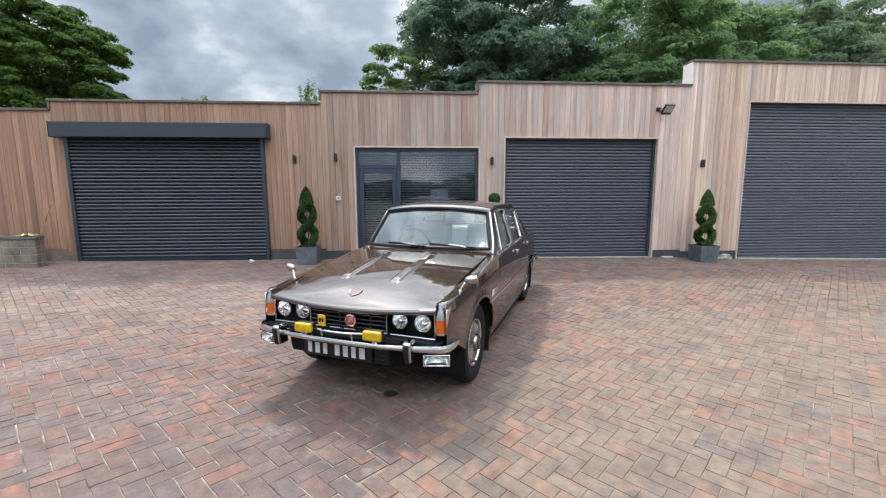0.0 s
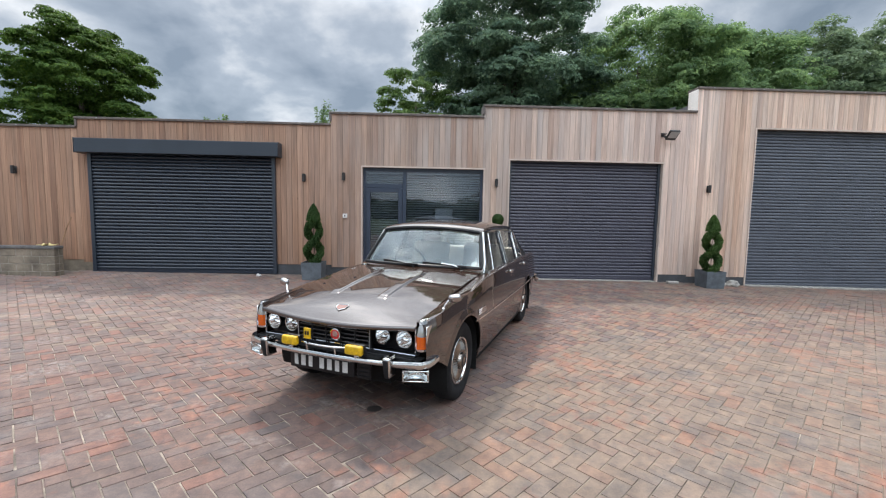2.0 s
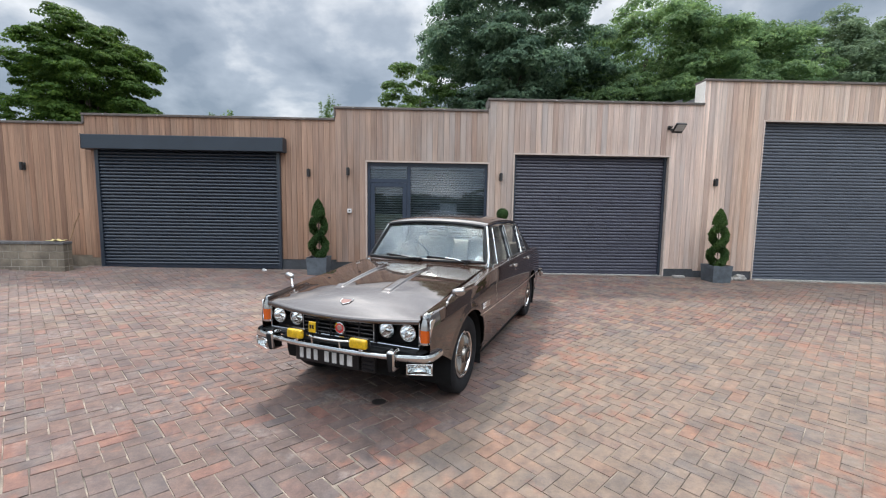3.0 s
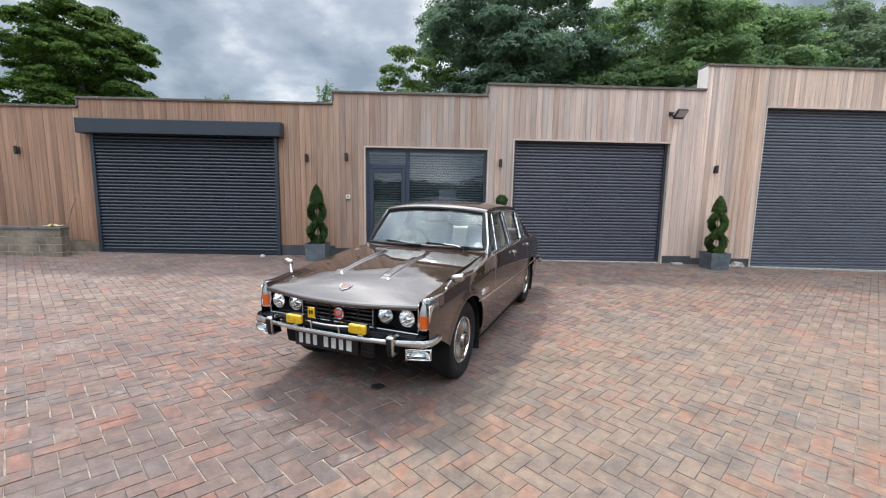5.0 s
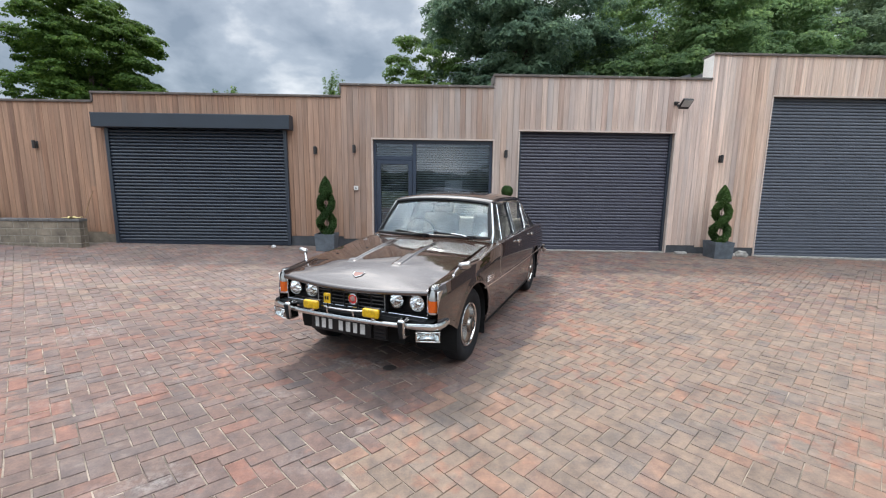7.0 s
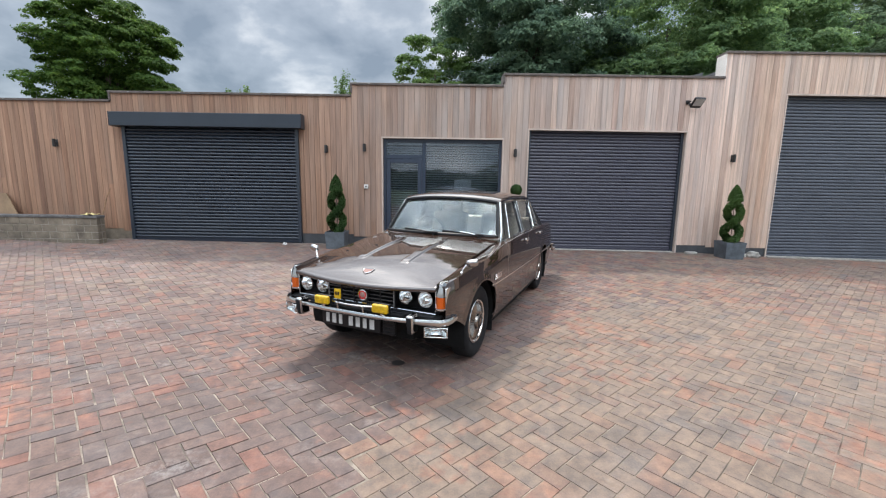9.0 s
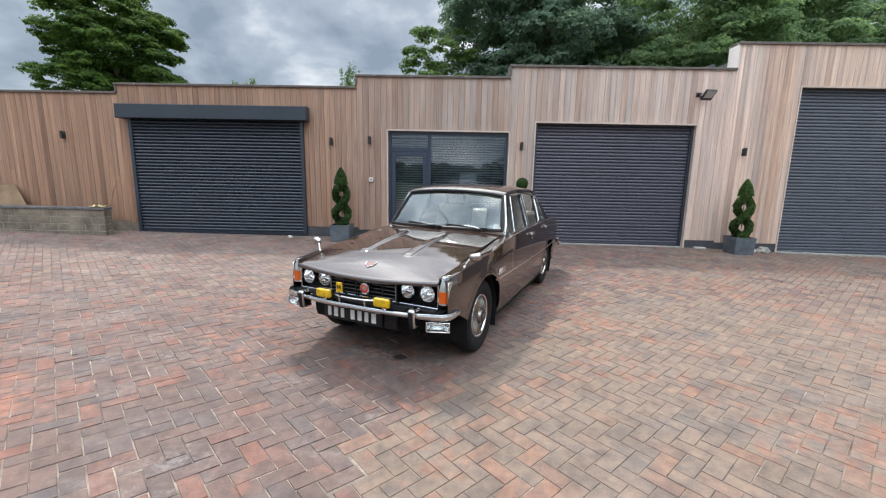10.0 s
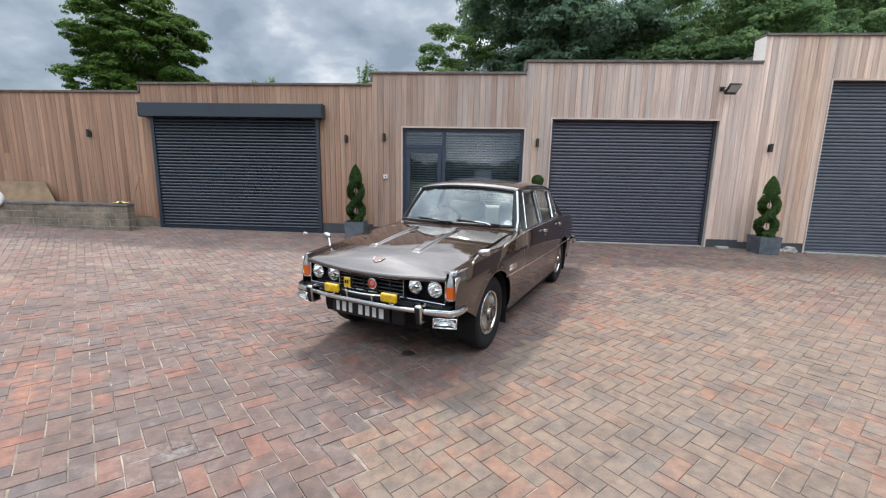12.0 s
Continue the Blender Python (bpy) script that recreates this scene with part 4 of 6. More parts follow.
def build_trees():
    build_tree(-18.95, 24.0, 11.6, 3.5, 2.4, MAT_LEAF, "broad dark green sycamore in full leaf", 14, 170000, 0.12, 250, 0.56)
    build_tree(4.4, 23.0, 14.6, 5.0, 2.5, MAT_LEAF_HAZY, "large dark green sycamore in full leaf", 21, 170000, 0.14, 270, 0.74)
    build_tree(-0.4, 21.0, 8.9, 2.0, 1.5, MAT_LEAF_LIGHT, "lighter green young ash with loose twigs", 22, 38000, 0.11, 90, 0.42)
    build_tree(12.4, 24.0, 12.9, 5.0, 2.2, MAT_LEAF_PALE, "green sycamore, its leaf colour lightened for haze", 23, 130000, 0.145, 240, 0.78)
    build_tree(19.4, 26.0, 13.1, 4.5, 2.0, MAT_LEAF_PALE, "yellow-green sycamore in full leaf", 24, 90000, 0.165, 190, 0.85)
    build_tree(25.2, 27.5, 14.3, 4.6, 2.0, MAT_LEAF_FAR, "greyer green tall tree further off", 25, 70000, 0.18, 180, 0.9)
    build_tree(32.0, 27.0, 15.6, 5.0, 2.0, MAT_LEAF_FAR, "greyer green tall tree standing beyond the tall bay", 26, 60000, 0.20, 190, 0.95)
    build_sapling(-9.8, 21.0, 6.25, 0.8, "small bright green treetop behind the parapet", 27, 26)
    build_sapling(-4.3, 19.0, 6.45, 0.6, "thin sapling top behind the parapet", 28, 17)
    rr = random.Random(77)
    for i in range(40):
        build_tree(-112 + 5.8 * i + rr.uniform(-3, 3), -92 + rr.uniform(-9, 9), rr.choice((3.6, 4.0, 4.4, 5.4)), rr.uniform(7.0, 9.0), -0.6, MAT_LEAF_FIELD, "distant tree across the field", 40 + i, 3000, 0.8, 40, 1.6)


build_trees()


# ---- planters, walling and oddments in front of the facade ----
def build_pot(x, y):
    z = lie(x, y)
    pot = empty("square_planter", pose(x, y, z), "square dark zinc planter on the paving", "planter", "zinc planters")
    t, b, h = 0.208, 0.188, 0.355
    outer = [(-b, -b, 0), (b, -b, 0), (b, b, 0), (-b, b, 0), (-t, -t, h), (t, -t, h), (t, t, h), (-t, t, h)]
    i = t - 0.025
    inner = [(-i, -i, h), (i, -i, h), (i, i, h), (-i, i, h), (-i, -i, h - 0.07), (i, -i, h - 0.07), (i, i, h - 0.07), (-i, i, h - 0.07)]
    F = [(3, 2, 1, 0), (0, 1, 5, 4), (1, 2, 6, 5), (2, 3, 7, 6), (3, 0, 4, 7)] + [(4 + k, 4 + (k + 1) % 4, 8 + (k + 1) % 4, 8 + k) for k in range(4)] + [(8 + k, 8 + (k + 1) % 4, 12 + (k + 1) % 4, 12 + k) for k in range(4)]
    part("shell", (outer + inner, F), MAT_ZINC, pot, "", False)
    part("soil", grid(lambda u, v: (u, v, h - 0.05 + 0.012 * noise.noise(Vector((u * 9, v * 9, x)))), steps(-i, i, 8), steps(-i, i, 8)), MAT_SOIL, pot, "dark soil")
    return pot


def build_spiral(x, y, turn, seed, height=1.225):
    """Clipped box plant: two ribbons winding up a bare stem, ending in a cone."""
    z = lie(x, y) + 0.315
    plant = empty("spiral_topiary", pose(x, y, z), "clipped green spiral topiary in a zinc planter", "topiary", "spiral topiaries")
    part("stem", tube([(0, 0, -0.02), (0.008, 0.005, 0.3), (-0.006, 0, 0.7), (0, 0, 1.0)], 0.014, 8, 0.006), MAT_BARK, plant)
    r = np.random.RandomState(seed)
    n = 11000
    s = r.rand(n)
    a = radians(turn) + s * 1.06 * 2 * math.pi + math.pi * (r.rand(n) < 0.5)
    hz = 0.05 + s * (height - 0.33)
    R = 0.142 - 0.035 * s
    tubr = (0.079 - 0.006 * s) * (1 + 0.16 * np.sin(s * 41 + seed) * np.sin(s * 17))
    d = r.normal(0, 1, (n, 3)); d /= np.linalg.norm(d, axis=1, keepdims=True)
    k = np.where(r.rand(n) < 0.85, r.uniform(0.85, 1.06, n), r.uniform(0.3, 1.1, n))
    P = np.stack([np.cos(a) * R, np.sin(a) * R, hz], 1) + d * (tubr * k)[:, None]
    m = 2400
    cs = r.rand(m)
    ca = r.rand(m) * 2 * math.pi
    cr = 0.135 * (1 - cs ** 1.8) ** 0.8 * np.sqrt(r.uniform(0.7, 1.05, m))
    Pc = np.stack([np.cos(ca) * cr, np.sin(ca) * cr, height - 0.34 + cs * 0.34], 1)
    dc = np.stack([np.cos(ca), np.sin(ca), 0.5 + 0 * ca], 1)
    V, F = leaves(np.concatenate([P, Pc]), np.concatenate([d, dc]), 0.030, seed, 0.8)
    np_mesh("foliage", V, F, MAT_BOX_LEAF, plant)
    return plant


def build_ball(x, y, seed):
    z = lie(x, y) + 0.315
    plant = empty("ball_topiary", pose(x, y, z), "clipped round topiary on a bare stem", "topiary")
    part("stem", tube([(0, 0, -0.02), (0.01, 0, 0.35), (-0.005, 0.004, 0.92)], 0.016, 8, 0.011), MAT_BARK, plant)
    r = np.random.RandomState(seed)
    d = r.normal(0, 1, (4200, 3)); d /= np.linalg.norm(d, axis=1, keepdims=True)
    P = d * (0.122 * r.uniform(0.8, 1.05, 4200))[:, None] + np.array([0, 0, 0.998])
    V, F = leaves(P, d, 0.022, seed, 0.7)
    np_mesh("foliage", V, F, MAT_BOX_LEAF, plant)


def lump(x, y, sx, sy, sz, seed, name, label, mat):
    bm = bmesh.new()
    bmesh.ops.create_icosphere(bm, subdivisions=3, radius=1)
    for v in bm.verts:
        k = 1 + 0.28 * noise.noise(v.co * 1.6 + Vector((seed, 0, 0)))
        v.co = Vector((v.co.x * sx * k, v.co.y * sy * k, max(-0.5, v.co.z) * sz * k))
    me = bpy.data.meshes.new(name)
    bm.to_mesh(me); bm.free()
    me.materials.append(mat)
    ob = new(name, me)
    ob.location = (x, y, lie(x, y) + sz * 0.45)
    return tagged(ob, label, name.split("_")[-1])


def build_front_things():
    p = build_pot(-2.08, 8.42)
    copy_thing(p, pose(6.30, 8.36, lie(6.30, 8.36)))
    copy_thing(p, pose(1.70, 8.46, lie(1.70, 8.46)))
    build_spiral(-2.08, 8.42, -75, 5)
    build_spiral(6.30, 8.36, -115, 6)
    build_ball(1.72, 8.46, 7)
    lump(7.02, 8.62, 0.13, 0.10, 0.10, 2.0, "rounded_stone", "rough grey-brown stone lying by the shutter", MAT_STONE)
    lump(6.82, 8.66, 0.075, 0.06, 0.055, 5.0, "rounded_stone", "small grey stone lying on the paving", MAT_STONE)
    lump(-3.28, 8.60, 0.05, 0.04, 0.035, 9.0, "white_pebble", "small white pebble at the foot of the shutter", MAT_WHITE)
    slab = obj("paving_offcut", box(5.56, 5.80, 8.62, 8.72, lie(5.7, 8.66), lie(5.7, 8.66) + 0.05, 0.008), MAT_STONE)
    tagged(slab, "pale offcut of paving against the plinth", "stone")


build_front_things()


def build_planter_wall():
    """Low wall of concrete blocks with a dark edging on top, the ground climbing along it."""
    x0, x1, yf, yb, top = -14.0, -7.02, 8.19, FACE - 0.02, 0.745
    wall = tagged(obj("planter_wall", box(x0, x1 - 0.006, yf + 0.006, yf + 0.19, -0.2, top - 0.052), MAT_MORTAR),
                  "low wall of stone-coloured blocks with pale mortar", "garden wall", "", "structure")
    h, L, j = 0.150, 0.295, 0.012
    z, row = top - 0.052, 0
    meshes = {}
    while z > -0.15:
        x = x1 - (L if row % 2 else L * 0.5)
        right = x1
        while right > x0 + 0.3:
            w = right - x
            key = round(w, 3)
            if key not in meshes:
                g = box(-w + j, 0, 0, 0.1, 0, h - j, 0.006)
                me = bpy.data.meshes.new("block")
                me.from_pydata([tuple(v) for v in g[0]], [], g[1])
                me.materials.append(MAT_BLOCK)
                meshes[key] = me
            ob = new("block", meshes[key])
            ob.location = (right, yf + rng.uniform(-0.003, 0.003), z - h + j)
            ob.parent = wall
            right, x = x, x - L
        part("block", box(x1 - 0.1, x1, yf + 0.1 + j, yf + 0.2, z - h + j, z, 0.006), MAT_BLOCK, wall, "", False)
        z -= h
        row += 1
    x = x1 + 0.015
    while x > x0:
        part("edging", box(x - 0.595, x, yf - 0.02, yf + 0.2, top - 0.05, top, 0.006), MAT_EDGING, wall, "grey weathered edging slab", False)
        x -= 0.60
    cloth = grid(lambda u, v: (-7.22 + u, yf + 0.09 + v + 0.02 * noise.noise(Vector((u * 14, v * 9, 1))), top + 0.008 + 0.045 * max(0, noise.noise(Vector((u * 11, v * 15, 3))) + 0.35)), steps(-0.14, 0.16, 22), steps(-0.07, 0.07, 10))
    tagged(obj("yellow_cloth", thick(flip(cloth), 0.005), MAT_YELLOW, None, "", True), "crumpled yellow cloth lying on the dark edging", "cloth")
    tagged(obj("bare_twig", tube([(-7.19, 8.44, 0.15), (-7.14, 8.42, 0.58), (-7.07, 8.45, 0.85), (-6.98, 8.46, 1.12), (-6.90, 8.48, 1.31)], 0.014, 6, 0.010), MAT_TWIG, None, "", True), "thin bare twig standing behind the block wall", "twig")
    ply = plate([(-12.0, 8.42, 0.30), (-8.72, 8.42, 0.30), (-9.42, 8.74, 1.16), (-12.0, 8.74, 1.16)], 0.018)
    tagged(obj("plywood_sheet", ply, MAT_PLY), "offcut of plywood leaning on the cedar wall", "plywood")
    pipe = lathe([(0.0, 0.0), (0.15, 0.004), (0.17, 0.02), (0.165, 0.05), (0.0, 0.055)], 28, pose(-9.98, 8.20, 0.79, 80, 0, 0))
    tagged(obj("white_disc", pipe, MAT_WHITE, None, "", True), "round white lid propped on the block wall", "lid")


build_planter_wall()

# ---- the car: x across, y from nose to tail, z up ----
CAR = empty("saloon_car", pose(-0.479, 2.80, 0.0, 0.45, 0, -24.35) @ Matrix.Scale(0.989, 4), "dark brown metallic four-door saloon with chrome trim, parked on paving", "car")
AXLE_F, AXLE_R, HUB_Z, TYRE_R = 0.757, 3.40, 0.318, 0.322
HALF = [(0.085, 0.750), (0.16, 0.768), (0.3, 0.785), (0.8, 0.815), (1.5, 0.828), (2.5, 0.83), (3.4, 0.82), (4.0, 0.79), (4.4, 0.75), (4.56, 0.715)]
SHOULDER = [(0.085, 0.790), (0.5, 0.828), (1.0, 0.868), (1.6, 0.92), (2.5, 0.93), (3.3, 0.925), (4.0, 0.90), (4.56, 0.865)]
LOWER = [(0.04, 0.54), (0.20, 0.50), (0.36, 0.42), (0.46, 0.33), (1.2, 0.225), (3.0, 0.215), (3.9, 0.27), (4.56, 0.35)]
INSET = 0.034


def half(u):
    return curve(u, HALF)


def shoulder(u):
    return curve(u, SHOULDER)


def side_x(u, w):
    sh = shoulder(u)
    if w < 0.60:
        return half(u) - 0.055 * ((0.60 - w) / 0.40) ** 2
    return half(u) - INSET * (max(0, w - 0.60) / (sh - 0.60)) ** 2.2


def inner_x(u):
    return curve(u, [(0.04, 0.675), (0.8, 0.685), (1.45, 0.692), (1.62, 0.735), (2.5, 0.748), (3.3, 0.74), (3.8, 0.69), (4.56, 0.64)])


def arch_r(u):
    return (AXLE_F, 0.318, 0.375) if u < 2.2 else (AXLE_R, 0.30, 0.355)


def side_panel(u0, u1, nw=30):
    """The flank between two stations, with the wheel arches cut round."""
    us = steps(u0, u1, max(2, round((u1 - u0) / 0.02)))
    V, F, keep = [], [], {}
    ws = steps(0, 1, nw)
    pts = []
    for u in us:
        lo, sh = curve(u, LOWER), shoulder(u)
        pts.append([(u, lo + (sh - lo) * t) for t in ws])

    def inside(q):
        c = arch_r(q[0])
        return math.hypot(q[0] - c[0], q[1] - c[1]) < c[2]
    kept, rim = [], set()
    for i in range(len(us) - 1):
        for j in range(nw):
            q = [(i, j), (i + 1, j), (i + 1, j + 1), (i, j + 1)]
            mid = (sum(pts[a][b][0] for a, b in q) / 4, sum(pts[a][b][1] for a, b in q) / 4)
            if inside(mid):
                rim.update(q)
            else:
                kept.append(q)

    def vid(i, j):
        if (i, j) not in keep:
            u, w = pts[i][j]
            c = arch_r(u)
            d = math.hypot(u - c[0], w - c[1])
            if (i, j) in rim and d > 0.05:
                u, w = c[0] + (u - c[0]) * c[2] / d, c[1] + (w - c[1]) * c[2] / d
                d = c[2]
            d -= c[2]
            lip = 0.012 * math.exp(-((d - 0.012) / 0.018) ** 2) if d < 0.1 else 0
            keep[(i, j)] = len(V)
            V.append((side_x(u, w) + lip, u, w))
        return keep[(i, j)]
    for q in kept:
        F.append(tuple(vid(a, b) for a, b in q))
    # the shoulder rolls over to the top strip
    top = grid(lambda u, t: ((side_x(u, shoulder(u)) * (1 - t) + inner_x(u) * t), u, shoulder(u) + 0.010 * math.sin(math.pi * min(1, t * 0.62))), us, [0, 0.12, 0.3, 0.6, 1.0])
    top = join(top, grid(lambda u, t: (inner_x(u), u, shoulder(u) + 0.010 * math.sin(math.pi * 0.62) - t), us, [0, 0.05]))
    return join((V, F), top)


def bonnet_z(u, v):
    z = curve(u, [(0.03, 0.741), (0.06, 0.757), (0.10, 0.776), (0.18, 0.808), (0.30, 0.845), (0.45, 0.879), (0.8, 0.926), (1.2, 0.957), (1.5, 0.973)])
    z -= curve(u, [(0.03, -0.012), (0.10, 0.002), (0.22, 0.030), (0.4, 0.047), (1.0, 0.046), (1.5, 0.038)]) * (abs(v) / 0.67) ** 2.2
    # two raised blades with crisp edges
    w = 0.046 - 0.012 * smooth01((u - 0.4) / 0.8)
    rise = smooth01((u - 0.38) / 0.05) * (1 - smooth01((u - 1.12) / 0.12))
    d = abs(abs(v) - 0.225)
    z += (0.014 + 0.005 * smooth01((u - 0.4) / 0.7)) * rise * (1 - smooth01((d - w * 0.62) / (w * 0.38)))
    return z


def screen_base(v):
    return 1.445 + 0.145 * (abs(v) / 0.67) ** 2, 0.982 - 0.010 * (abs(v) / 0.67) ** 2


def screen_top(v):
    return 1.80 + 0.07 * (abs(v) / 0.575) ** 2, 1.357 - 0.044 * (abs(v) / 0.575) ** 2.2


def roof_z(u, v):
    return curve(u, [(1.78, 1.368), (1.95, 1.394), (2.3, 1.412), (2.8, 1.402), (3.2, 1.362), (3.36, 1.332)]) - 0.052 * (abs(v) / 0.60) ** 2.6


def build_body():
    # panels of the flank, parted by the shut lines
    gap = 0.004
    for s, fn in ((1, lambda g: g), (-1, mirror)):
        for name, a, b in (("front_wing", 0.085, 1.50), ("front_door", 1.50 + gap, 2.455), ("rear_door", 2.455 + gap, 3.20), ("rear_wing", 3.20 + gap, 4.555)):
            p = part(name, fn(side_panel(a, b)), MAT_PAINT, CAR, "", True, 30)
            if "door" in name:
                uh = 2.30 if name == "front_door" else 3.10
                x = side_x(uh, 0.868)
                part("door_handle", fn(join(box(x, x + 0.034, uh - 0.08, uh + 0.08, 0.860, 0.888, 0.009, 2), box(x - 0.004, x + 0.012, uh + 0.045, uh + 0.09, 0.835, 0.875, 0.006, 2))), MAT_BRIGHT, p, "chrome door handle")
                if name == "front_door":
                    part("door_lock", fn(lathe([(0, 0), (0.012, 0), (0.012, 0.008), (0, 0.009)], 14, pose(side_x(uh, 0.83), uh + 0.04, 0.815, 0, 90))), MAT_CHROME, p)
        # trim along the flank, split at the panel joins
        for a, b in ((0.98, 1.495), (1.51, 2.45), (2.465, 3.195), (3.21, 4.45)):
            strip = sweep([(-0.004, -0.008), (0.006, -0.006), (0.006, 0.006), (-0.004, 0.008)], [(side_x(u, 0.575), u, 0.612 - 0.012 * u) for u in steps(a, b, 14)])
            part("side_trim", fn(strip), MAT_BRIGHT, CAR, "thin bright side trim")
        sill = sweep([(0, 0), (0.02, 0.0), (0.03, 0.035), (0.0, 0.04)], [(side_x(u, 0.22) - 0.025, u, 0.19) for u in steps(1.20, 3.05, 20)])
        part("sill", fn(sill), MAT_DARK, CAR, "black painted sill")
        # wheel arch liners and flaps
        for u0, wz, r in ((AXLE_F, 0.318, 0.372), (AXLE_R, 0.30, 0.352)):
            liner = grid(lambda a, x: (x, u0 + r * math.cos(a), wz + r * math.sin(a)), steps(-0.35, math.pi + 0.35, 26), [0.42, half(u0) - 0.03])
            liner = join(liner, ([(0.42, u0 + r * math.cos(a), wz + r * math.sin(a)) for a in steps(-0.35, math.pi + 0.35, 26)], [tuple(range(27))]))
            part("wheel_arch", fn(liner), MAT_DARK, CAR)
            flap_u = u0 + r + 0.02
            part("mud_flap", fn(box(0.60, 0.775, flap_u - 0.004, flap_u + 0.004, 0.10, 0.36, 0.002)), MAT_TYRE, CAR, "black rubber mud flap")
        for k in range(3):
            x = side_x(1.16, 0.65)
            part("badge_bar", fn(box(x - 0.002, x + 0.008, 1.04, 1.25, 0.636 + k * 0.019, 0.650 + k * 0.019, 0.002)), MAT_BRIGHT, CAR, "bright model badge")
    # bonnet with a rolled leading edge
    us = steps(0.0, 0.05, 8) + steps(0.05, 1.0, 140)[1:]
    vs = steps(-1, 1, 200)

    def bon(t, k):
        v = k * (0.672 + 0.012 * t)
        nose = 0.015 + 0.055 * (abs(v) / 0.67) ** 2.2
        end = screen_base(v)[0] - 0.045
        r = 0.022
        if t <= 0.05:
            a = -0.6 + t / 0.05 * (math.pi / 2 - 0.35 + 0.6)
            return v, nose + r * (1 - math.cos(a)), bonnet_z(nose + r, v) - r + r * math.sin(a)
        u0 = nose + r * (1 - math.cos(math.pi / 2 - 0.35)) + 0.003
        u = u0 + (end - u0) * (t - 0.05) / 0.95
        return v, u, bonnet_z(u, v) - 0.0012 * math.exp(-(u - u0) / 0.01)
    part("bonnet", thick(flip(grid(bon, us, vs)), 0.014), MAT_PAINT, CAR, "", True, 50)
    emb = [(x, u, bonnet_z(u, 0) + 0.001) for x, u in ((-0.048, 0.211), (0.048, 0.211), (0.040, 0.171), (0.0, 0.141), (-0.040, 0.171))]
    ring = [Vector(q) + Vector((0, 0, 0.004)) for q in emb] + [Vector(emb[0]) + Vector((0, 0, 0.004))]
    badge = part("bonnet_emblem", tube(ring, 0.0035, 6), MAT_CHROME, CAR, "chrome outline of a shield emblem")
    part("emblem_field", plate(emb, 0.005, 2), MAT_EMBLEM, badge, "pale pinkish enamel field", False)
    # scuttle between bonnet and screen
    part("scuttle", grid(lambda k, t: (k * 0.70, screen_base(k * 0.67)[0] - 0.047 + t * 0.06, screen_base(k * 0.67)[1] - 0.020 + t * 0.02), steps(-1, 1, 40), [0, 1]), MAT_PAINT, CAR)
    # windscreen and its seals

    def pane_pt(k, t, out=0.0):
        b, q = screen_base(k * 0.672), screen_top(k * 0.578)
        bow = 0.02 * math.sin(math.pi * t) * (1 - 0.3 * k * k)
        return k * (0.672 + (0.578 - 0.672) * t), b[0] + (q[0] - b[0]) * t - bow - out, b[1] + (q[1] - b[1]) * t
    glass = part("windscreen", thick(grid(lambda k, t: pane_pt(k, t), steps(-1, 1, 36), steps(0, 1, 14)), 0.006), MAT_SCREEN, CAR, "curved windscreen reflecting bright cloud")
    glass.visible_shadow = False
    ring = [pane_pt(k, 0, 0.004) for k in steps(-1, 1, 30)] + [pane_pt(1, t, 0.004) for t in steps(0, 1, 10)[1:]] + [pane_pt(k, 1, 0.004) for k in steps(1, -1, 30)[1:]] + [pane_pt(-1, t, 0.004) for t in steps(1, 0, 10)[1:]]
    part("screen_seal", tube(ring, 0.018, 8), MAT_BLACK, CAR, "black rubber screen seal")
    part("header_seal", tube([Vector(pane_pt(k * 0.985, 1.0, 0.010)) + Vector((0, 0, 0.004)) for k in steps(-1, 1, 30)], 0.021, 8), MAT_BLACK, CAR, "black seal along the top of the screen")
    # roof
    vs = steps(-1, 1, 40)

    def roof_pt(t, k):
        edge = screen_top(k * 0.575)[0] + 0.012
        u = edge + (3.36 - edge - 0.05 * k * k) * t
        return k * (0.592 + 0.02 * math.sin(math.pi * t)), u, roof_z(max(u, edge + 0.02), k * 0.6) - 0.026 * math.exp(-(u - edge) / 0.028)
    part("roof", thick(grid(roof_pt, [0, 0.004, 0.008, 0.013, 0.019, 0.026, 0.035, 0.05, 0.07] + steps(0.1, 1, 34), vs), 0.018), MAT_PAINT, CAR, "", True, 70)
    # rear screen, boot, tail
    rear = part("rear_screen", thick(grid(lambda t, k: (k * (0.56 + 0.07 * t), 3.37 + 0.43 * t - 0.05 * k * k, 1.33 - 0.39 * t - 0.04 * abs(k) ** 3 * (1 - t)), steps(0, 1, 10), steps(-1, 1, 20)), 0.006), MAT_GLASS, CAR)
    rear.visible_shadow = False
    part("boot_lid", thick(flip(grid(lambda u, k: (k * inner_x(u), u, 0.945 - 0.09 * (max(0, u - 3.78) / 0.78) ** 1.6 - 0.02 * k * k), steps(3.76, 4.555, 20), steps(-1, 1, 20))), 0.014), MAT_PAINT, CAR)
    part("tail_panel", grid(lambda k, w: (k * side_x(4.55, w), 4.556 - 0.05 * k * k + 0.0, w), steps(-1, 1, 20), steps(0.35, 0.86, 10)), MAT_PAINT, CAR)
    for s in (1, -1):
        part("tail_lamp", box(s * 0.60 - 0.05, s * 0.60 + 0.05, 4.50, 4.545, 0.58, 0.80, 0.01, 2), MAT_RED_LENS, CAR, "red tail lamp")
    bar = [(-0.74, 4.30, 0.47), (-0.735, 4.52, 0.47)] + [(v, 4.63 - 0.09 * (v / 0.72) ** 4, 0.47) for v in steps(-0.70, 0.70, 14)] + [(0.735, 4.52, 0.47), (0.74, 4.30, 0.47)]
    bar = [(x * 1.06, y, z) for x, y, z in bar]
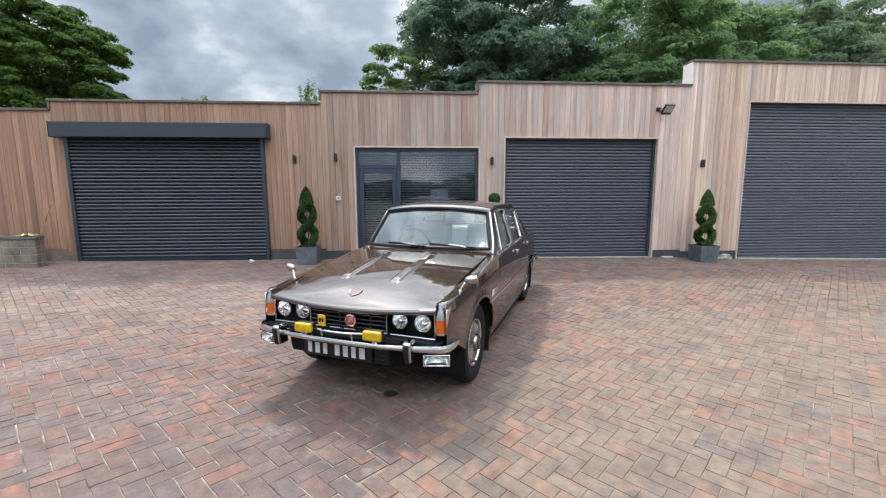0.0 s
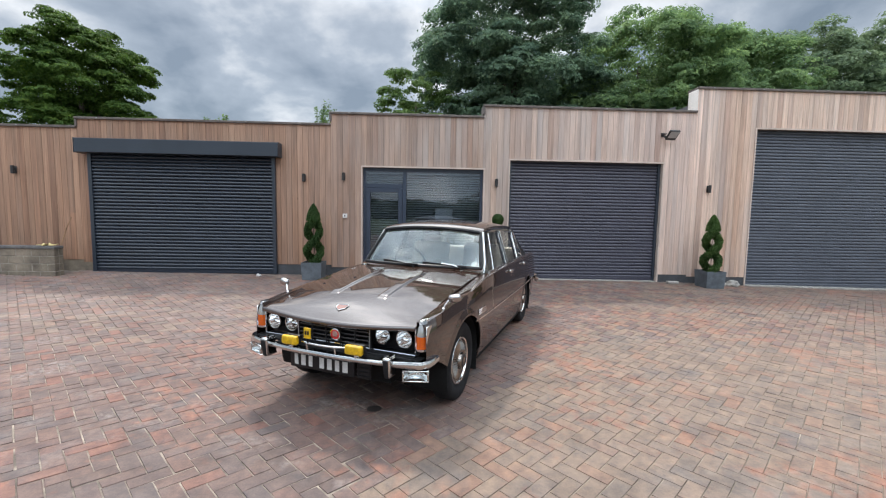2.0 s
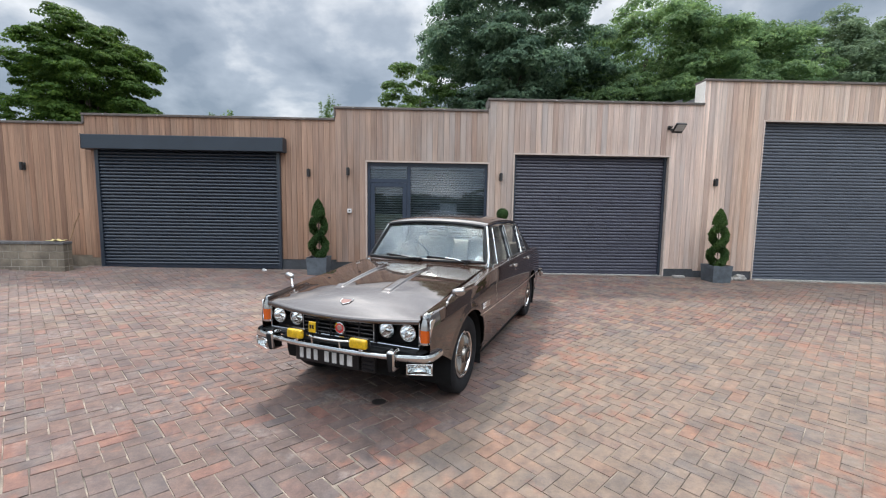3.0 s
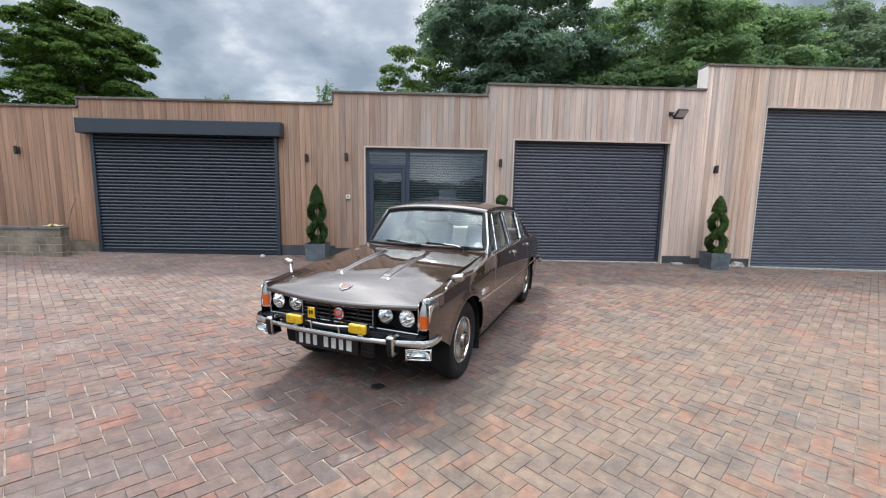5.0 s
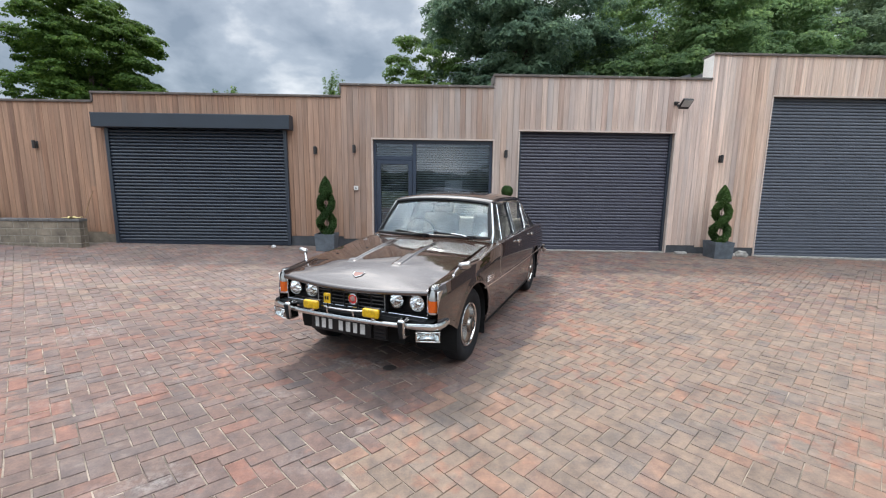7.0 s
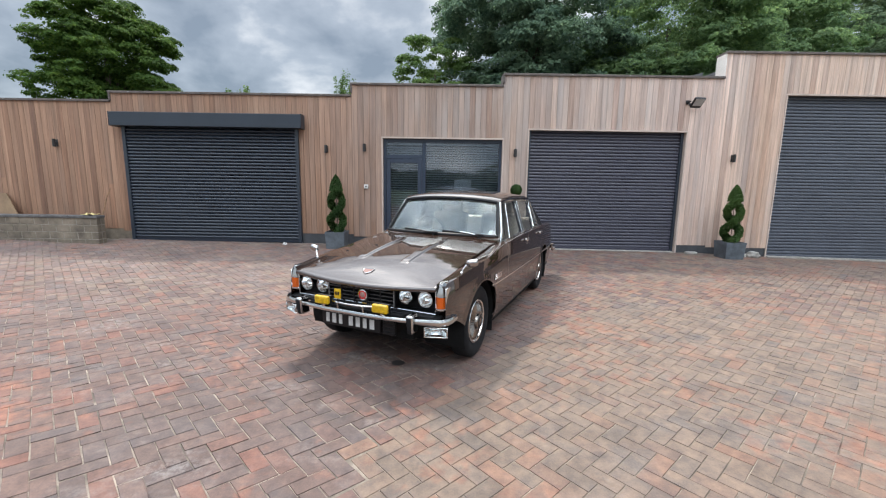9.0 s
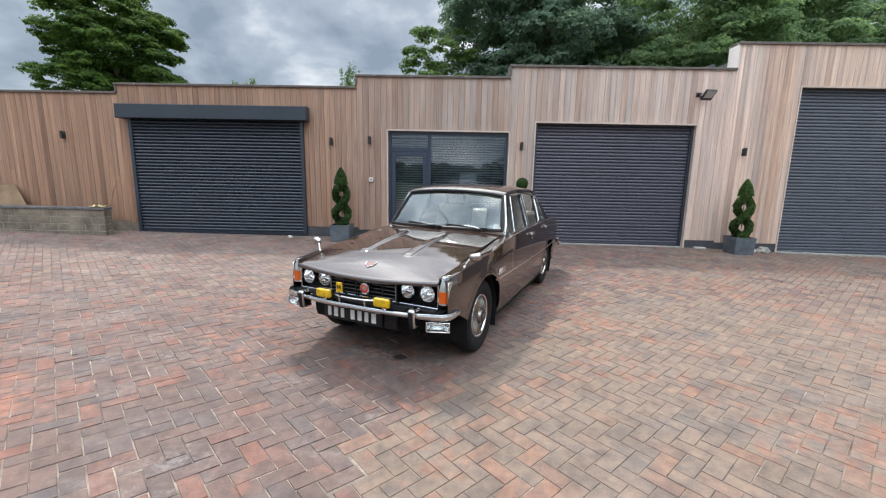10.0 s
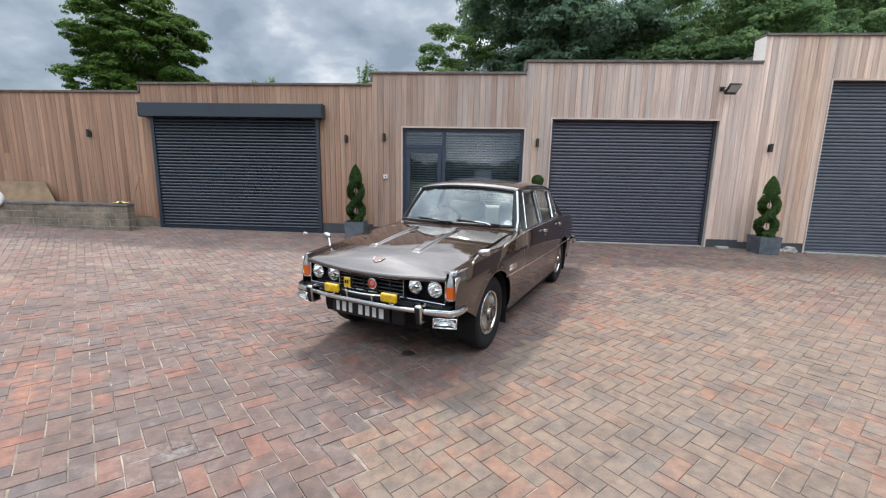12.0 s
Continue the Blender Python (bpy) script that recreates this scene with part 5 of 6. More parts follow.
    part("rear_bumper", sweep([(-0.02, -0.045), (0.012, -0.03), (0.02, 0.0), (0.012, 0.03), (-0.02, 0.045)], bar), MAT_CHROME, CAR, "chrome rear bumper")
    # pillars, window frames and side glass
    def gx(w):
        return 0.745 - (0.745 - 0.60) * (w - 0.93) / (1.335 - 0.93)

    def on(u, w, out=0.0):
        return gx(w) + out, u, w
    outlines = {"quarter_light": [(1.64, 0.945), (1.78, 0.947), (1.99, 1.300), (1.88, 1.303)], "front_window": [(1.80, 0.947), (2.365, 0.955), (2.435, 1.310), (2.015, 1.303)],
                "rear_window": [(2.455, 0.957), (2.98, 0.957), (3.09, 1.281), (2.525, 1.307)], "rear_quarter": [(3.01, 0.957), (3.29, 0.957), (3.205, 1.262), (3.12, 1.275)]}
    for fn in (lambda g: g, mirror):
        for name, o in outlines.items():
            q = part(name, fn(thick([[on(*p) for p in o], [(0, 1, 2, 3)]], 0.004)), MAT_SIDE, CAR, "", False)
            q.visible_shadow = False
            loop = [on(*p, 0.004) for p in o]
            loop.append(loop[0])
            dense = []
            for a, b in zip(loop, loop[1:]):
                dense += [Vector(a).lerp(Vector(b), t) for t in steps(0, 1, 5)[:-1]]
            dense.append(Vector(loop[0]))
            if name == "quarter_light":
                continue
            part("window_trim", fn(tube(dense, 0.0038, 6)), MAT_BRIGHT, CAR, "bright window surround")
        # painted uprights behind the bright surrounds
        for o in ([(2.36, 0.93), (2.46, 0.93), (2.53, 1.32), (2.43, 1.32)], [(2.975, 0.93), (3.02, 0.93), (3.125, 1.288), (3.085, 1.288)]):
            part("pillar", fn(thick([[on(u, w, -0.001) for u, w in o], [(0, 1, 2, 3)]], 0.03)), MAT_BLACK, CAR, "", False)
        rear_p = [on(3.285, 0.93), on(3.60, 0.93), (0.66, 3.80, 0.93), (0.555, 3.40, 1.312), on(3.20, 1.288)]
        part("rear_pillar", fn((rear_p, [(0, 1, 4), (1, 3, 4), (1, 2, 3)])), MAT_BLACK, CAR, "black vinyl-covered pillar", False)
        A = [(0.700, 1.590, 0.925), (0.690, 1.66, 1.02), (0.635, 1.79, 1.20), (0.598, 1.875, 1.320)]
        part("front_pillar", fn(sweep([(-0.009, -0.010), (0.008, -0.010), (0.010, 0.0), (0.008, 0.009), (-0.009, 0.009)], A)), MAT_STEEL, CAR, "bright metal windscreen pillar")
        gut = [(0.604, u, roof_z(u, 0.6) - 0.008) for u in steps(1.87, 3.30, 16)]
        part("roof_gutter", fn(sweep([(-0.008, -0.012), (0.012, -0.010), (0.012, 0.006), (-0.008, 0.006)], gut)), MAT_CHROME, CAR, "bright roof gutter")
        part("waist_rail", fn(sweep([(-0.01, -0.012), (0.012, -0.012), (0.010, 0.010), (-0.01, 0.012)], [on(u, 0.937, 0.004) for u in steps(1.62, 3.36, 16)])), MAT_STEEL, CAR)
    part("floor_pan", join(box(-0.70, 0.70, 0.45, 4.40, 0.19, 0.27), box(-0.44, 0.44, 0.16, 0.46, 0.30, 0.55), box(-0.42, 0.42, 0.45, 1.4, 0.27, 0.70), box(-0.70, 0.70, 1.40, 1.46, 0.27, 0.92), box(-0.66, 0.66, 3.7, 4.5, 0.27, 0.80)), MAT_DARK, CAR, "", False)


def build_nose():
    # black lamp panel with four round lamps
    part("lamp_panel", join(box(-0.665, 0.665, 0.175, 0.20, 0.555, 0.775, 0.004), box(-0.665, 0.665, 0.03, 0.174, 0.545, 0.556, 0.002)), MAT_BLACK, CAR, "black front panel", False)
    part("panel_trim", join(tube([(v, 0.098 + 0.0 * v, 0.560) for v in steps(-0.662, 0.662, 10)], 0.0055, 6), tube([(-0.662, 0.1, 0.56), (-0.662, 0.1, 0.74)], 0.005, 6), tube([(0.662, 0.1, 0.56), (0.662, 0.1, 0.74)], 0.005, 6)), MAT_CHROME, CAR)
    for v in (-0.575, -0.405, 0.405, 0.575):
        m = pose(v, 0.128, 0.664, 90)
        lamp = part("headlamp", lathe([(0.062, -0.046), (0.064, 0.024), (0.061, 0.032), (0.057, 0.031), (0.055, 0.020)], 28, m, False), MAT_CHROME, CAR, "round headlamp in a chrome ring")
        part("reflector", lathe([(0.056, 0.020), (0.052, 0.0), (0.040, -0.022), (0.020, -0.036), (0.011, -0.038), (0.010, -0.012), (0.0, -0.010)], 28, m, False), MAT_REFLECT, lamp)
        part("lens", lathe([(0.0, 0.035), (0.030, 0.032), (0.047, 0.026), (0.056, 0.020), (0.0565, 0.025), (0.048, 0.031), (0.03, 0.037), (0.0, 0.040)], 28, m), MAT_LAMP_GLASS, lamp)
    # grille between the lamps
    part("grille", join(*[box(-0.315, 0.315, 0.080, 0.125, z - 0.007, z + 0.007, 0.003) for z in (0.585, 0.616, 0.647, 0.678, 0.709)]), MAT_BLACK, CAR, "black slatted grille", False)
    for v in (-0.315, -0.189, -0.063, 0.063, 0.189, 0.315):
        part("grille_bar", box(v - 0.007, v + 0.007, 0.074, 0.12, 0.566, 0.725, 0.003), MAT_BLACK, CAR, "", False)
    part("grille_edge", join(*[box(-0.31, 0.31, 0.0772, 0.0798, z + 0.0025, z + 0.0055) for z in (0.585, 0.616, 0.647, 0.678, 0.709)]), MAT_GRILLE, CAR, "thin grey edges of the slats", False)
    for v in (-0.315, 0.315):
        part("grille_upright", box(v - 0.003, v + 0.003, 0.070, 0.0735, 0.566, 0.722), MAT_DULL, CAR, "thin bright upright at the end of the grille", False)
    # indicators at the tips of the wings
    for s, fn in ((1, lambda g: g), (-1, mirror)):
        def shell(z0, z1, grow):
            sec = []
            for z in steps(z0, z1, 10):
                t = (z - 0.604) / 0.20
                nar = 1 - 0.55 * max(0, t - 0.55) ** 1.5 / 0.3
                cx, hwid = 0.703 + 0.004 * t, (0.036 + grow) * max(0.35, nar)
                f = 0.072 + 0.05 * max(0, t - 0.3) ** 2 - grow
                sec.append([(cx - hwid, 0.17, z), (cx - hwid, f + 0.022, z), (cx - hwid * 0.6, f + 0.004, z), (cx, f, z), (cx + hwid * 0.6, f + 0.006, z), (cx + hwid, f + 0.03, z), (cx + hwid + 0.002, 0.20, z)])
            V = [q for r in sec for q in r]
            n = len(sec[0])
            F = [(i * n + k, i * n + k + 1, (i + 1) * n + k + 1, (i + 1) * n + k) for i in range(10) for k in range(n - 1)]
            return V, F + [tuple(reversed(range(n))), tuple(range(10 * n, 11 * n))]
        ind = part("front_indicator", fn(shell(0.616, 0.698, 0.0)), MAT_AMBER, CAR, "amber lens under a clear one in a chrome shell")
        part("side_lens", fn(shell(0.700, 0.785, 0.0)), MAT_LENS_SILVER, ind, "clear ribbed lens")
        part("shell", fn(join(shell(0.602, 0.616, 0.006), shell(0.785, 0.806, 0.006), box(0.740, 0.750, 0.088, 0.17, 0.604, 0.77, 0.004), box(0.658, 0.667, 0.092, 0.17, 0.604, 0.77, 0.003))), MAT_CHROME, ind, "chrome shell")
    # bumper
    path = [(-0.785, 0.20, 0.524), (-0.785, 0.135, 0.524), (-0.772, 0.075, 0.524)] + [(v, -0.062 + 0.09 * (abs(v) / 0.74) ** 2.5, 0.524) for v in steps(-0.735, 0.735, 24)] + [(0.772, 0.075, 0.524), (0.785, 0.135, 0.524), (0.785, 0.20, 0.524)]
    blade = sweep([(-0.03, -0.016), (-0.006, -0.021), (0.004, -0.018), (0.012, -0.006), (0.013, 0.004), (0.004, 0.016), (-0.03, 0.017)], path)
    blade = ([(q[0], q[1], 0.524 + (q[2] - 0.524) * (1 + 0.5 * smooth01((abs(q[0]) - 0.45) / 0.28))) for q in blade[0]], blade[1])
    part("front_bumper", blade, MAT_CHROME, CAR, "chrome front bumper blade", True, 50)
    part("bumper_deck", join(*[box(a, b, y0, 0.13, 0.535, 0.549, 0.003) for a, b, y0 in ((-0.72, -0.45, 0.03), (-0.448, 0.448, -0.02), (0.45, 0.72, 0.03))]), MAT_DARK, CAR, "black shelf behind the bumper")
    for s in (1, -1):

        def raked(geo):
            return [(q[0] + (s * 0.525 - q[0]) * 0.35 * smooth01((0.50 - q[2]) / 0.08), q[1] + 4.5 * max(0, 0.505 - q[2]) ** 2, q[2]) for q in geo[0]], geo[1]
        o = part("overrider", raked(box(s * 0.525 - 0.031, s * 0.525 + 0.031, -0.074, 0.03, 0.425, 0.578, 0.024, 5)), MAT_CHROME, CAR, "chrome overrider with a black face")
        part("rubber_face", raked(box(s * 0.525 - 0.021, s * 0.525 + 0.021, -0.082, -0.055, 0.432, 0.562, 0.009, 3)), MAT_TYRE, o)
        lm = pose(s * 0.688, 0.055, 0.447, 0, 0, s * 20) @ Matrix.Scale(0.9, 4)
        rim = join(box(-0.098, 0.098, -0.042, 0.04, 0.034, 0.044, 0.003), box(-0.098, 0.098, -0.042, 0.04, -0.044, -0.034, 0.003), box(-0.098, -0.086, -0.042, 0.04, -0.034, 0.034, 0.003), box(0.086, 0.098, -0.042, 0.04, -0.034, 0.034, 0.003), box(-0.09, 0.09, 0.035, 0.046, -0.04, 0.04, 0.003))
        f = part("driving_lamp", xf(rim, lm), MAT_CHROME, CAR, "rectangular chrome lamp below the bumper")
        part("reflector", xf(grid(lambda x, z: (x, 0.030 - 0.055 * (abs(x) / 0.086) ** 2.0 - 0.012 * (abs(z) / 0.034) ** 2, z), steps(-0.086, 0.086, 20), steps(-0.034, 0.034, 10)), lm), MAT_REFLECT, f)
        part("lens", xf(box(-0.0855, 0.0855, -0.040, -0.036, -0.0335, 0.0335), lm), MAT_GLASS, f)
        part("bracket", xf(box(-0.012, 0.012, 0.0, 0.03, 0.04, 0.07), lm), MAT_BLACK, f, "", False)
        fx = 0.285 if s > 0 else -0.262
        y = part("fog_lamp", box(fx - 0.069, fx + 0.069, -0.096, -0.058, 0.566, 0.634, 0.019, 5), MAT_FOG, CAR, "bright yellow plastic lamp cover")
        part("lamp_body", box(fx - 0.07, fx + 0.07, -0.0615, -0.03, 0.566, 0.636, 0.012, 2), MAT_BLACK, y, "black lamp body")
        part("lamp_foot", box(fx - 0.01, fx + 0.01, -0.06, -0.03, 0.53, 0.556), MAT_CHROME, y)
        part("cover_rim", tube([(fx + a, -0.086, 0.601 + b) for a, b in ((-0.054, -0.020), (0.054, -0.020), (0.060, 0.0), (0.054, 0.020), (-0.054, 0.020), (-0.060, 0.0), (-0.054, -0.02))], 0.006, 6), MAT_FOG, y)
    # badge bar and its badges
    bb = part("badge_rail", join(tube([(v, -0.075 + 0.05 * (v / 0.25) ** 2, 0.592) for v in steps(-0.225, 0.225, 10)], 0.007, 8), tube([(-0.12, -0.06, 0.54), (-0.12, -0.07, 0.592)], 0.006, 6), tube([(0.12, -0.06, 0.54), (0.12, -0.07, 0.592)], 0.006, 6)), MAT_CHROME, CAR, "chrome badge bar")
    part("club_badge", box(-0.142, -0.082, -0.074, -0.064, 0.625, 0.705, 0.006, 2), MAT_FOG, bb, "square yellow club badge")
    part("club_letter", box(-0.130, -0.116, -0.0765, -0.0735, 0.655, 0.682), MAT_BLACK, bb, "", False)
    part("club_letter", box(-0.108, -0.094, -0.0765, -0.0735, 0.655, 0.682), MAT_BLACK, bb, "", False)
    part("badge_post", box(-0.117, -0.107, -0.07, -0.064, 0.59, 0.63), MAT_BLACK, bb, "", False)
    part("enamel_badge", lathe([(0.0, 0.0), (0.038, 0.0), (0.041, 0.004), (0.038, 0.008), (0.0, 0.010)], 26, pose(0.055, 0.035, 0.652, 90)), MAT_RED, bb, "round red enamel badge")
    part("badge_rim", lathe([(0.036, 0.004), (0.043, 0.004), (0.044, 0.009), (0.036, 0.011)], 26, pose(0.055, 0.035, 0.652, 90), False), MAT_CHROME, bb)
    part("badge_figure", lathe([(0.0, 0.0), (0.024, 0.0), (0.016, 0.006), (0.012, 0.005), (0.0, 0.008)], 7, pose(0.055, 0.0255, 0.654, 90)), MAT_EMBLEM, bb, "silver shape on the badge")
    # valance and number plate
    # black instead of body brown: the shade below the bumper is in the colour
    part("valance", thick(grid(lambda k, w: (k * (0.50 - 0.8 * (0.51 - w)), 0.055 + 0.085 * abs(k) ** 3 + 0.35 * (0.5 - w), w), steps(-1, 1, 30), steps(0.34, 0.51, 8)), 0.01), MAT_DARK, CAR)
    part("air_intake", join(box(0.235, 0.345, 0.035, 0.06, 0.355, 0.485, 0.003), *[box(0.24, 0.34, 0.026, 0.04, 0.37 + 0.03 * k, 0.378 + 0.03 * k) for k in range(4)]), MAT_BLACK, CAR, "black air intake", False)
    np_ = part("number_plate", box(-0.345, 0.225, 0.014, 0.028, 0.362, 0.486, 0.006, 2), MAT_BLACK, CAR, "black number plate with silver marks")
    x = -0.303
    for w in (0.034, 0.040, 0.034, None, 0.040, 0.040, 0.036, 0.044):
        if w is None:
            x += 0.035
            continue
        part("plate_bar", box(x, x + w, 0.010, 0.0145, 0.386, 0.466, 0.0012), MAT_PLATE_INK, np_, "", False)
        x += w + 0.0285


def wheel_geo():
    tyre = lathe([(0.185, 0.02), (0.190, 0.055), (0.225, 0.078), (0.275, 0.086), (0.303, 0.078), (0.316, 0.064), (0.322, 0.04), (0.322, -0.04), (0.316, -0.064), (0.275, -0.086), (0.19, -0.06), (0.185, -0.02)], 56)
    rim = lathe([(0.192, 0.058), (0.196, 0.068), (0.190, 0.073), (0.178, 0.070), (0.172, 0.052), (0.166, 0.050)], 48, None, False)
    n = 72
    V, F = [], []
    prof = [(0.168, 0.050), (0.160, 0.060), (0.148, 0.064), (0.105, 0.074), (0.088, 0.080), (0.070, 0.078)]
    for i, (r, h) in enumerate(prof):
        for k in range(n):
            wav = 0.0045 * (1 if k % 2 else -1) if 1 < i < 4 else 0
            V.append((r * math.cos(2 * math.pi * k / n), r * math.sin(2 * math.pi * k / n), h + wav))
    for i in range(len(prof) - 1):
        for k in range(n):
            F.append((i * n + k, i * n + (k + 1) % n, (i + 1) * n + (k + 1) % n, (i + 1) * n + k))
    hub = lathe([(0.072, 0.074), (0.066, 0.096), (0.055, 0.104), (0.03, 0.108), (0.0, 0.109)], 32)
    ring = lathe([(0.060, 0.099), (0.054, 0.106), (0.036, 0.1095), (0.033, 0.1085)], 32, None, False)
    return tyre, rim, (V, F), hub, ring


def build_wheels():
    tyre, rim, trim, hub, ring = wheel_geo()
    first = None
    for x, u, turn in ((0.685, AXLE_F, 90), (0.685, AXLE_R, 90), (-0.685, AXLE_F, -90), (-0.685, AXLE_R, -90)):
        if first is None:
            w = part("wheel", tyre, MAT_TYRE, CAR, "black tyre with a bright fluted wheel trim", True, 35)
            kids = [part("rim", rim, MAT_CHROME, w), part("wheel_trim", trim, MAT_TRIMSTEEL, w, "", True, 20), part("hub_cap", hub, MAT_TRIMSTEEL, w), part("cap_ring", ring, MAT_BLACK, w)]
            first = (w, kids)
        else:
            w = new("wheel", first[0].data)
            w.parent = CAR
            tagged(w, "black tyre with a bright fluted wheel trim")
            for k in first[1]:
                c = new(k.name.split(".")[0], k.data)
                c.parent = w
        w.matrix_local = pose(x, u, HUB_Z, 0, turn, 0)


def build_car_details():
    # wing mirrors on stalks
    for s, fn in ((1, lambda g: g), (-1, mirror)):
        u0, x, f = 0.42, 0.735, shoulder(0.42) + 0.004
        mir = part("wing_mirror", fn(join(tube([(x, u0, f), (x + 0.010, u0 + 0.005, f + 0.025), (x + 0.030, u0 + 0.02, f + 0.055), (x + 0.042, u0 + 0.03, f + 0.066)], 0.007, 8), lathe([(0.0, 0), (0.014, 0.0), (0.011, 0.008), (0.006, 0.012)], 16, pose(x, u0, f - 0.002)))), MAT_CHROME, CAR, "chrome wing mirror on a stalk")
        # oblong head with rounded ends, fixed at its inner end, the glass facing back
        ball = lathe([(math.cos(q), math.sin(q)) for q in steps(-math.pi / 2, math.pi / 2, 16)], 28, None, False)

        def bulge(v, e):
            return math.copysign(abs(v) ** e, v)
        head = ([(0.058 * bulge(v[0], 0.7), -0.034 * bulge(v[1], 0.85) if v[1] > 0 else 0.012 * bulge(-v[1], 0.5), 0.036 * bulge(v[2], 0.75)) for v in ball[0]], flip(ball)[1])
        hm = pose(x + 0.072, u0 + 0.043, f + 0.076, 8, -10, 10) @ Matrix.Scale(0.88, 4)
        part("mirror_head", fn(xf(head, hm)), MAT_MIRROR_SHELL, mir)
        part("mirror_glass", fn(xf(box(-0.050, 0.050, 0.0122, 0.0150, -0.029, 0.029, 0.001), hm)), MAT_REFLECT, mir)
    # wipers parked on the screen
    def sc(v, t):
        b, q = screen_base(v), screen_top(v * 0.86)
        return Vector((v * (1 - 0.14 * t), b[0] + (q[0] - b[0]) * t - 0.012 - 0.018 * math.sin(math.pi * t), b[1] + (q[1] - b[1]) * t))
    for piv, tip in ((0.0, -0.42), (0.50, 0.08)):
        base = Vector((piv, screen_base(piv)[0] - 0.03, screen_base(piv)[1] + 0.0))
        mid = sc((piv + tip) / 2, 0.07) + Vector((0, -0.016, 0.01))
        w = part("wiper", tube([base, base.lerp(mid, 0.5) + Vector((0, -0.008, 0.012)), mid], 0.007, 6), MAT_STEEL, CAR, "bright wiper arm with a dark blade")
        part("blade", sweep([(-0.007, -0.008), (0.007, -0.008), (0.006, 0.008), (-0.006, 0.008)], [sc(v, 0.055 + 0.04 * i / 10) for i, v in enumerate(steps(piv - 0.09, tip, 10))]), MAT_BLACK, w)
        part("spindle", lathe([(0.0, -0.02), (0.016, -0.02), (0.016, 0.012), (0.0, 0.016)], 14, Matrix.Translation(base)), MAT_BLACK, w)
        part("arm_cover", box(piv - 0.115, piv + 0.05, base.y - 0.016, base.y + 0.012, base.z + 0.006, base.z + 0.026, 0.006, 2), MAT_BLACK, w)
    # tax disc on the screen
    m = sc(0.575, 0.10)
    part("tax_disc", lathe([(0.0, 0.0), (0.036, 0.0), (0.036, 0.002), (0.0, 0.002)], 22, pose(0.60, screen_base(0.6)[0] + 0.035, 1.005, 52)), MAT_PAPER, CAR, "pale round disc on the windscreen")
    # cabin
    part("dashboard", join(box(-0.66, 0.66, 1.62, 1.92, 0.80, 0.925, 0.03, 3), box(-0.66, 0.66, 1.48, 1.66, 0.88, 0.93, 0.02, 2)), MAT_DASH, CAR)
    rim = [(-0.34 + 0.195 * math.cos(a), 2.03 - 0.06 * math.sin(a), 0.93 + 0.185 * math.sin(a)) for a in steps(0, 2 * math.pi, 28)]
    part("steering_wheel", join(tube(rim, 0.012, 8), tube([(-0.34, 2.02, 0.93), (-0.34, 1.85, 0.86)], 0.02, 8), tube([(-0.52, 2.03, 0.93), (-0.16, 2.03, 0.93)], 0.012, 6)), MAT_BLACK, CAR, "black steering wheel")
    for s in (-1, 1):
        seat = part("front_seat", join(box(s * 0.36 - 0.25, s * 0.36 + 0.25, 2.05, 2.55, 0.40, 0.58, 0.06, 3), xf(box(-0.25, 0.25, -0.07, 0.07, 0.0, 0.63, 0.06, 3), pose(s * 0.36, 2.58, 0.52, -14))), MAT_HIDE, CAR, "cream upholstered seat")
        part("headrest", xf(box(-0.14, 0.14, -0.05, 0.05, 0.0, 0.16, 0.04, 3), pose(s * 0.36, 2.765, 1.13, -14)), MAT_HIDE, seat)
    back = part("rear_seat", join(box(-0.62, 0.62, 3.0, 3.5, 0.38, 0.56, 0.06, 3), xf(box(-0.62, 0.62, -0.08, 0.08, 0, 0.52, 0.06, 3), pose(0, 3.42, 0.52, -18))), MAT_HIDE, CAR, "cream upholstered rear seat")
    part("parcel_shelf", box(-0.64, 0.64, 3.55, 3.82, 0.90, 0.93, 0.01), MAT_DASH, CAR)
    part("headlining", grid(lambda u, k: (k * 0.585, u, roof_z(u, k * 0.6) - 0.03), steps(1.90, 3.34, 14), steps(-1, 1, 14)), MAT_HIDE, CAR)
    part("inner_mirror", xf(box(-0.11, 0.11, -0.012, 0.012, -0.03, 0.03, 0.01, 2), pose(0, 1.86, 1.30, 20)), MAT_BLACK, CAR)


build_body()
build_nose()
build_wheels()
build_car_details()
drip = obj("oil_spot", ([(-0.164 + (0.055 + 0.012 * noise.noise(Vector((math.cos(a) * 2, math.sin(a) * 2, 7)))) * math.cos(a), 2.977 + 0.05 * math.sin(a), 0.0068) for a in steps(0, 2 * math.pi, 24)[:-1]], [tuple(range(24))]), MAT_HOLE)
tagged(drip, "small dark oil spot on the paving under the nose", "oil spot")

# ---- pavers: 45-degree herringbone, 200 x 100 mm, the zigzag rows running along the building ----


